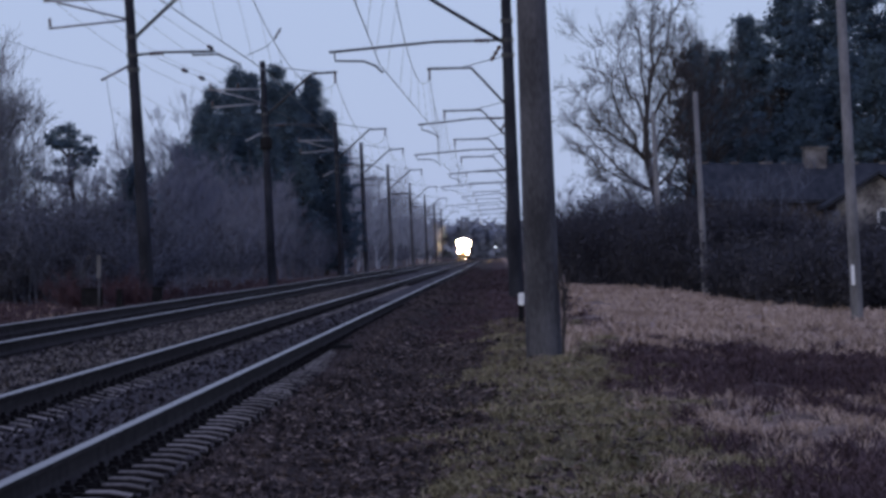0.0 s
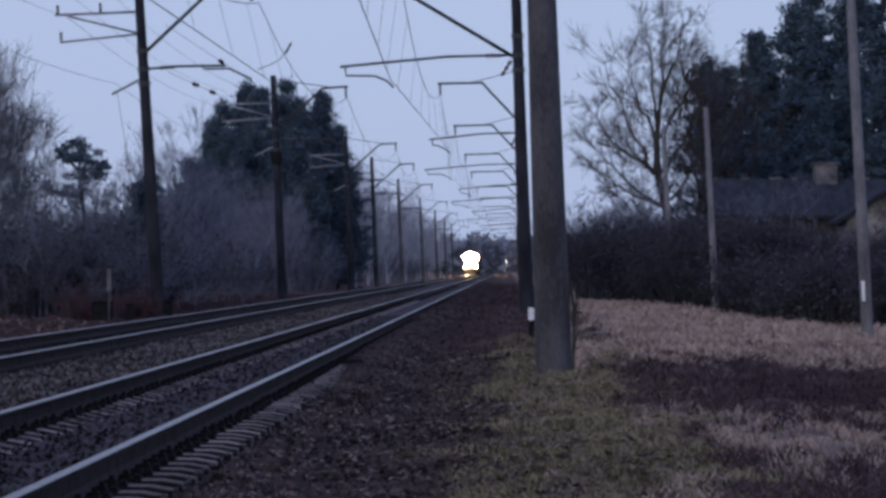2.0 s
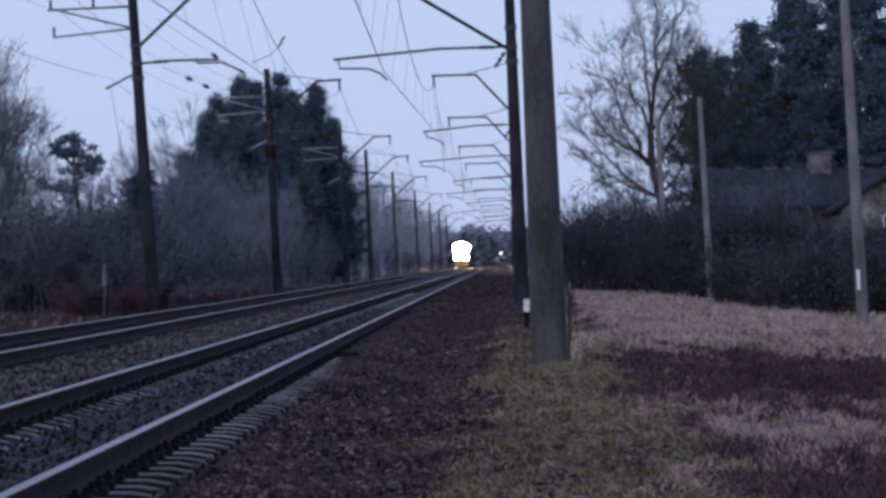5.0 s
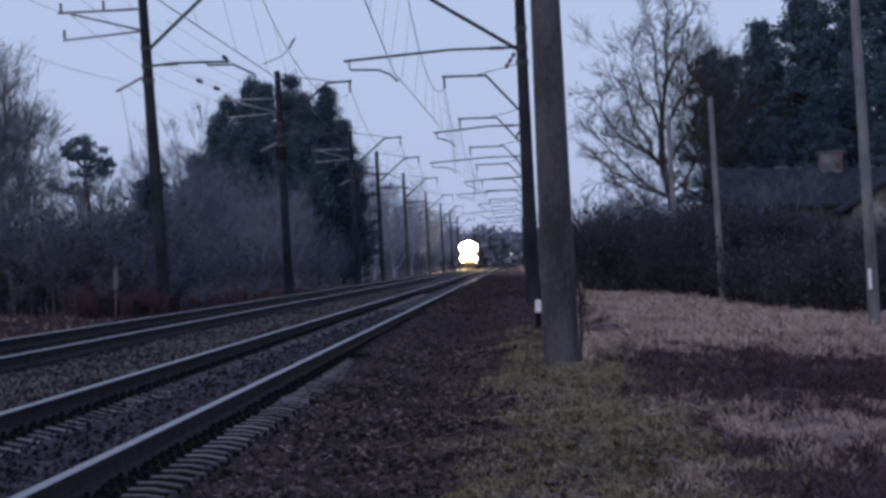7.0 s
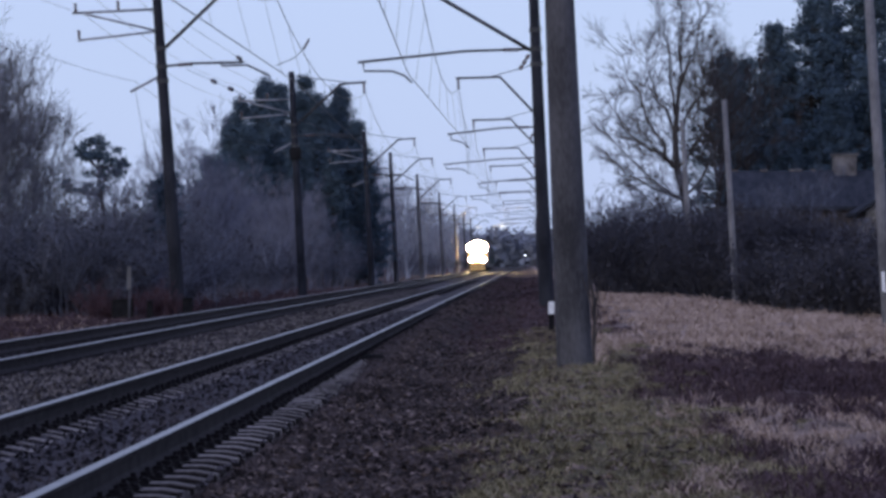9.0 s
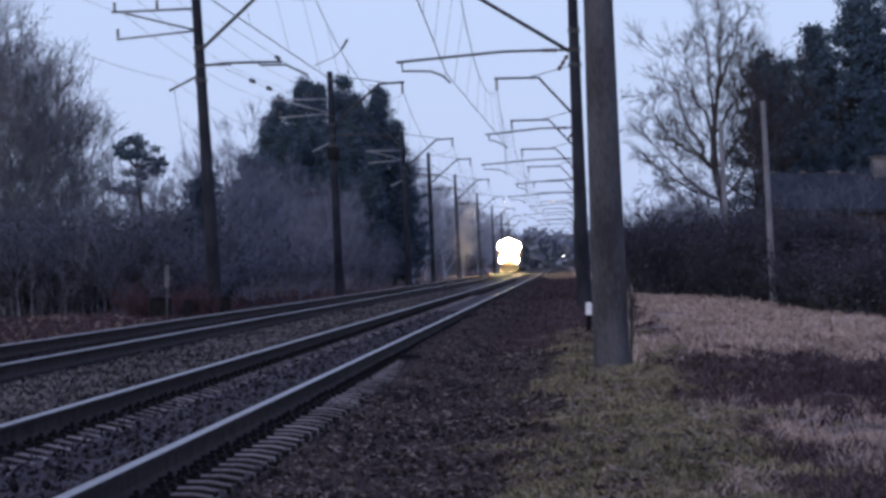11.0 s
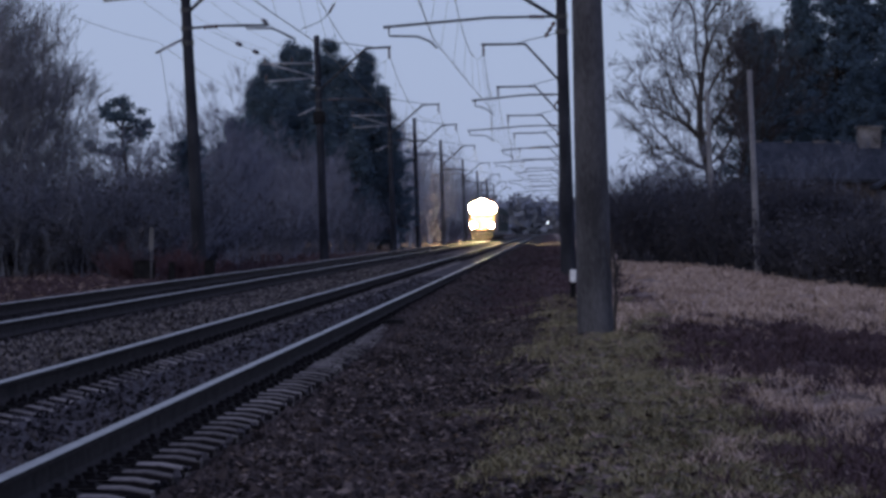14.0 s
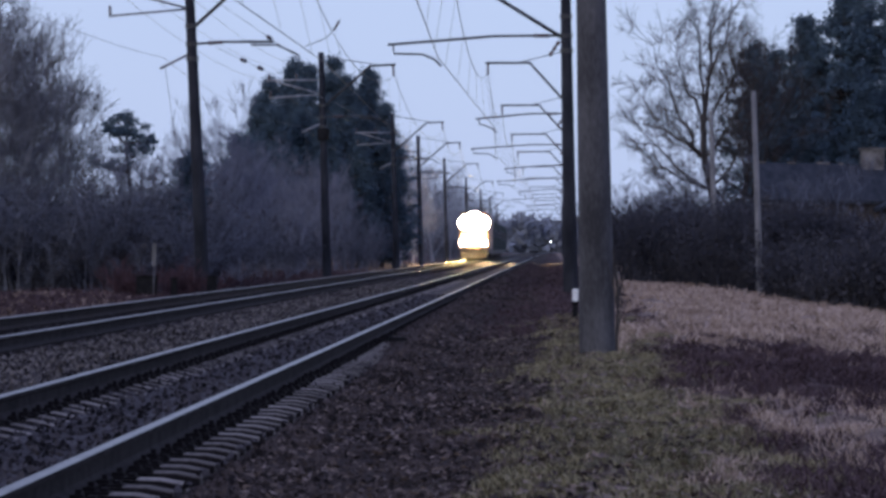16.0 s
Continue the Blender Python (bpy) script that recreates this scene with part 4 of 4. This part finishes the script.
def disc(r, y, x, z, depth=.06):
    bm = bmesh.new()
    bmesh.ops.create_cone(bm, cap_ends=True, segments=24, radius1=r, radius2=r, depth=depth)
    bmesh.ops.rotate(bm, verts=bm.verts[:], matrix=Matrix.Rotation(radians(90), 3, "X"))
    bmesh.ops.translate(bm, vec=(x, y, z), verts=bm.verts[:])
    return bm


def dome(r, x, y, z):
    """Bulging lamp glass that faces -y and spills light onto the front."""
    bm = bmesh.new()
    bmesh.ops.create_uvsphere(bm, u_segments=20, v_segments=12, radius=r)
    for v in bm.verts:
        v.co = (x + v.co.x, y + (v.co.y * .8 if v.co.y < 0 else v.co.y * .1), z + v.co.z)
    return bm


def locomotive():
    l = thing("locomotive", "approaching dark red electric locomotive with blazing headlights", "locomotive")
    part("body", loft([body_ring(.0, 1.25, 1.2, 4.35), body_ring(.35, 1.5, 1.1, 4.7), body_ring(17.6, 1.5, 1.1, 4.7), body_ring(17.95, 1.35, 1.15, 4.4)]), M_TRAIN, l)
    part("underframe", boxed(-1.35, 1.35, .3, 17.7, .75, 1.1), M_IRON, l)
    for x in (-1, 1):
        part("windscreen", boxed(x * .66 - .55, x * .66 + .55, -.01, .04, 2.6, 3.35, bevel=.02), M_GLASS, l)
        hl = part("buffer_light", disc(.30, -.1, x * 1.0, 1.72, .3), M_IRON, l)
        part("lens", dome(.27, x * 1.0, -.25, 1.72), M_LAMP2, hl, "glowing warm lens")
        bf = part("buffer", disc(.09, -.25, x * .9, 1.06, .6), M_IRON, l)
        part("buffer_plate", disc(.24, -.57, x * .9, 1.06, .05), M_IRON, bf)
    # two side lamps added and top lenses oversized to imitate lamp glare
    for x, z, r in ((-.85, 3.65, .64), (0, 3.85, .8), (.85, 3.65, .64)):
        hl = part("headlight", disc(r + .03, -.02, x, z, .5), M_IRON, l)
        part("lens", dome(r, x, -.27, z), M_LAMP, hl, "blazing warm lens, oversized to stand in for glare")
    part("coupler", boxed(-.18, .18, -.5, .3, .9, 1.2, bevel=.05), M_IRON, l)
    part("snow_plough", loft([[(-1.25, .25, .15), (1.25, .25, .15), (1.25, .25, .85), (-1.25, .25, .85)], [(-1.2, -.05, .18), (1.2, -.05, .18), (1.2, .05, .85), (-1.2, .05, .85)]]), M_BLACK, l)
    for y in (2.2, 5.2, 12.6, 15.6):
        for x in (-1, 1):
            wheel(l, x * GAUGE / 2, y)
    for y in (3.7, 14.1):
        part("bogie_frame", boxed(-1.1, 1.1, y - 2.4, y + 2.4, .45, .8, bevel=.05), M_IRON, l)
    for k, (y, s) in enumerate(((2.6, 1), (15.2, -1))):
        pan = thing_part("pantograph", l)
        hgt = 6.7 if k else 5.1
        mid = (hgt + 4.7) / 2
        for x in (-.5, .5):
            pipe("arm", [(x, y, 4.7), (x * .8, y + s * 1.1, mid), (x * .9, y, hgt)], .03, M_IRON, pan)
        pipe("collector", [(-.95, y, hgt - .12), (-.65, y, hgt), (.65, y, hgt), (.95, y, hgt - .12)], .035, M_IRON, pan)
    return l


def thing_part(name, parent):
    bm = boxed(-.7, .7, -.4, .4, 4.66, 4.74)
    y = 2.6 if not any(o.name.startswith(name) for o in parent.children) else 15.2
    bmesh.ops.translate(bm, vec=(0, y, 0), verts=bm.verts[:])
    return part(name, bm, M_IRON, parent)


def carriage():
    c = thing("carriage", "dark passenger carriage behind the locomotive", "carriage", "carriages of the train")
    part("body", loft([body_ring(.3, 1.5, 1.05, 4.2), body_ring(24.0, 1.5, 1.05, 4.2)]), M_CAR, c)
    part("underframe", boxed(-1.3, 1.3, .5, 23.8, .6, 1.05), M_IRON, c)
    for y in (2.5, 5.0, 19.3, 21.8):
        for x in (-1, 1):
            wheel(c, x * GAUGE / 2, y)
    for x in (-1, 1):
        for k in range(9):
            part("window", boxed(x * 1.49 - .03, x * 1.49 + .03, 3 + k * 2.1, 4.2 + k * 2.1, 2.3, 3.2), M_GLASS, c)
    return c


LOCO = locomotive()
CARS = [carriage()]
for _ in range(3):
    CARS.append(copy_thing(CARS[0], pose(0, 0, 0)))


# ---- track pieces ----
def track_pieces():
    rng = np.random.default_rng(15)
    bed = tagged(new("ballast_bed", mesh_of("ballast_bed", [(-10.0, -40, -.42), (-2.4, -40, -.42), (-2.4, 600, -.42), (-10.0, 600, -.42), (-9.7, -40, -.213), (-2.52, -40, -.213), (-2.52, 600, -.213), (-9.7, 600, -.213)],
                 [(0, 3, 2, 1), (4, 5, 6, 7), (0, 1, 5, 4), (1, 2, 6, 5), (2, 3, 7, 6), (3, 0, 4, 7)], M_STONE)), "grey crushed stone ballast bed", "ballast", kind="structure")
    sm, cm = sleeper_mesh(), clip_mesh()
    for k in range(262):
        y = -9 + .543 * k
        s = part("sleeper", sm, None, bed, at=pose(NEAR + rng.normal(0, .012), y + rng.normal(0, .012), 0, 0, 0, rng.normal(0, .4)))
        for x in (-1, 1):
            part("rail_fastening", cm, None, s, at=pose(x * GAUGE / 2, 0, 0))
    v0 = np.array([v.co[:] for v in sm.vertices])
    f0 = [list(p.vertices) for p in sm.polygons]
    vs, fs = [], []
    for k in range(480):
        for c in (FAR, NEAR):
            y = -9 + .543 * k
            if c == NEAR and y < 133.3:
                continue
            fs += [[i + len(vs) * len(v0) for i in f] for f in f0]
            vs.append(v0 + np.array([c, y, 0]))
    # far sleepers take the painted gap shade all over
    tagged(part("far_sleepers", mesh_of("far_sleepers", np.concatenate(vs), fs, M_SOILSHADE), None, bed), kind="stuff")


def stones(name, label, n, x0, x1, y0, y1, size, seed, zfun, mat, back=0.0):
    rng = np.random.default_rng(seed)
    y = (y0 + back) * ((y1 + back) / (y0 + back)) ** rng.uniform(0, 1, n) - back
    x = rng.uniform(x0, x1, n)
    ok = zfun(x, y, rng)
    x, y, z = x[ok[0]], y[ok[0]], ok[1][ok[0]]
    k = len(x)
    base = np.array([(1, 0, 0), (0, 1, 0), (-1, 0, 0), (0, -1, 0), (0, 0, 1), (0, 0, -1)], float)
    sc = size * rng.uniform(.5, 1.5, (k, 1, 1)) * rng.uniform(.6, 1.2, (k, 1, 3))
    p = base[None] * sc + rng.normal(0, .22, (k, 6, 3)) * sc
    az = rng.uniform(0, 2 * np.pi, k)
    c, s = np.cos(az)[:, None], np.sin(az)[:, None]
    px, py = p[:, :, 0] * c - p[:, :, 1] * s, p[:, :, 0] * s + p[:, :, 1] * c
    v = np.stack([px + x[:, None], py + y[:, None], p[:, :, 2] + z[:, None]], 2).reshape(-1, 3)
    t = np.array([(0, 1, 4), (1, 2, 4), (2, 3, 4), (3, 0, 4), (1, 0, 5), (2, 1, 5), (3, 2, 5), (0, 3, 5)])
    f = (t[None] + (np.arange(k) * 6)[:, None, None]).reshape(-1, 3)
    tagged(new(name, mesh_of(name, v, f, mat)), label, "gravel", kind="stuff")


def on_ground(x, y, rng):
    return np.array([not edge(a, b, -.1) or rng.uniform() < .15 for a, b in zip(x, y)]), np.array([ground_z(a, b) for a, b in zip(x, y)])


def on_shoulder(x, y, rng):
    ok, z = on_ground(x, y, rng)
    bare = np.clip((54 - y) / 28, 0, 1)
    return ok & ((x > -2.0) | (rng.uniform(0, 1, len(x)) > bare)), z


def on_bed(x, y, rng):
    near = np.abs(np.abs(x - NEAR) - GAUGE / 2) < .16
    far = np.abs(np.abs(x - FAR) - GAUGE / 2) < .16
    end = (x > NEAR + .95) & (x < NEAR + 1.28)
    bare = rng.uniform(0, 1, len(x)) < np.clip((56 - y) / 30, 0, 1)
    return ~near & ~far & ~(end & bare), -.205 + rng.normal(0, .010, len(x)) + .05 * (np.abs(x + 5.43) < .9)


track_pieces()
stones("ballast_stones", "angular grey ballast stones between the rails", 40000, -9.6, -2.05, 10, 90, .024, 21, on_bed, M_STONE)
stones("shoulder_gravel", "dark muddy gravel and clods beside the track", 36000, -2.5, .0, 10, 80, .020, 22, on_shoulder, M_MUD)
stones("ballast_stones", "angular grey ballast stones between the rails", 16000, -9.6, -2.05, -8, 10, .026, 25, on_bed, M_STONE, back=60)
stones("shoulder_gravel", "dark muddy gravel and clods beside the track", 9000, -2.5, .0, -8, 10, .022, 26, on_shoulder, M_MUD, back=60)
stones("shoulder_gravel", "dark brown gravel along the far shoulder", 9000, -2.4, -.3, 78, 300, .05, 27, on_ground, M_MUD, back=-20)
stones("strip_rubble", "brown rubble and dead leaves between the two tracks", 9000, -6.2, -4.7, 20, 160, .03, 28, on_bed, M_RUBBLE)
stones("mud_clods", "dark clods of mud and dead leaves beside the track", 4200, -2.0, .5, 10, 60, .034, 24, on_ground, M_MUD)
stones("loose_clods", "scattered clods and pale stones on the verge", 200, -1.6, 2.5, 11, 60, .018, 23, on_ground, M_PALE)


def leaf_litter(label, n, x0, xm, x1, seed):
    rng = np.random.default_rng(seed)
    y = 10 * 6.0 ** rng.uniform(0, 1, n)
    x = rng.triangular(x0, xm, x1, n)
    z = np.array([ground_z(a, b) + .025 for a, b in zip(x, y)])
    c = np.stack([x, y, z], 1)
    e = rng.normal(0, 1, (n, 3, 3)) * np.array([.023, .033, .010])
    tagged(new("leaf_litter", mesh_of("leaf_litter", (c[:, None] + e).reshape(-1, 3), np.arange(n * 3).reshape(-1, 3), M_LITTER)), label, "leaves", kind="stuff")


leaf_litter("pale dead leaves scattered beside the track", 9000, -2.0, -1.6, .7, 31)
leaf_litter("brown dead leaves pressed into the grassy verge", 14000, -.9, .4, 2.6, 32)
ob = thing("wood_scrap", "dark piece of old timber beside the rail", "debris", at=pose(-2.2, 44.0, ground_z(-2.2, 44) + .01, 0, 0, 12))
part("timber", boxed(-.13, .13, -.15, .15, -.03, .05, bevel=.02), M_BLACK, ob)


def motions():
    times = [k * .5 for k in range(33)]
    walk(LOCO, [(t, pose(FAR, 699 - 25.2 * t, 0)) for t in times])
    for k, c in enumerate(CARS):
        walk(c, [(t, pose(FAR, 699 + 18.2 + 24.4 * k - 25.2 * t, 0)) for t in times])


motions()
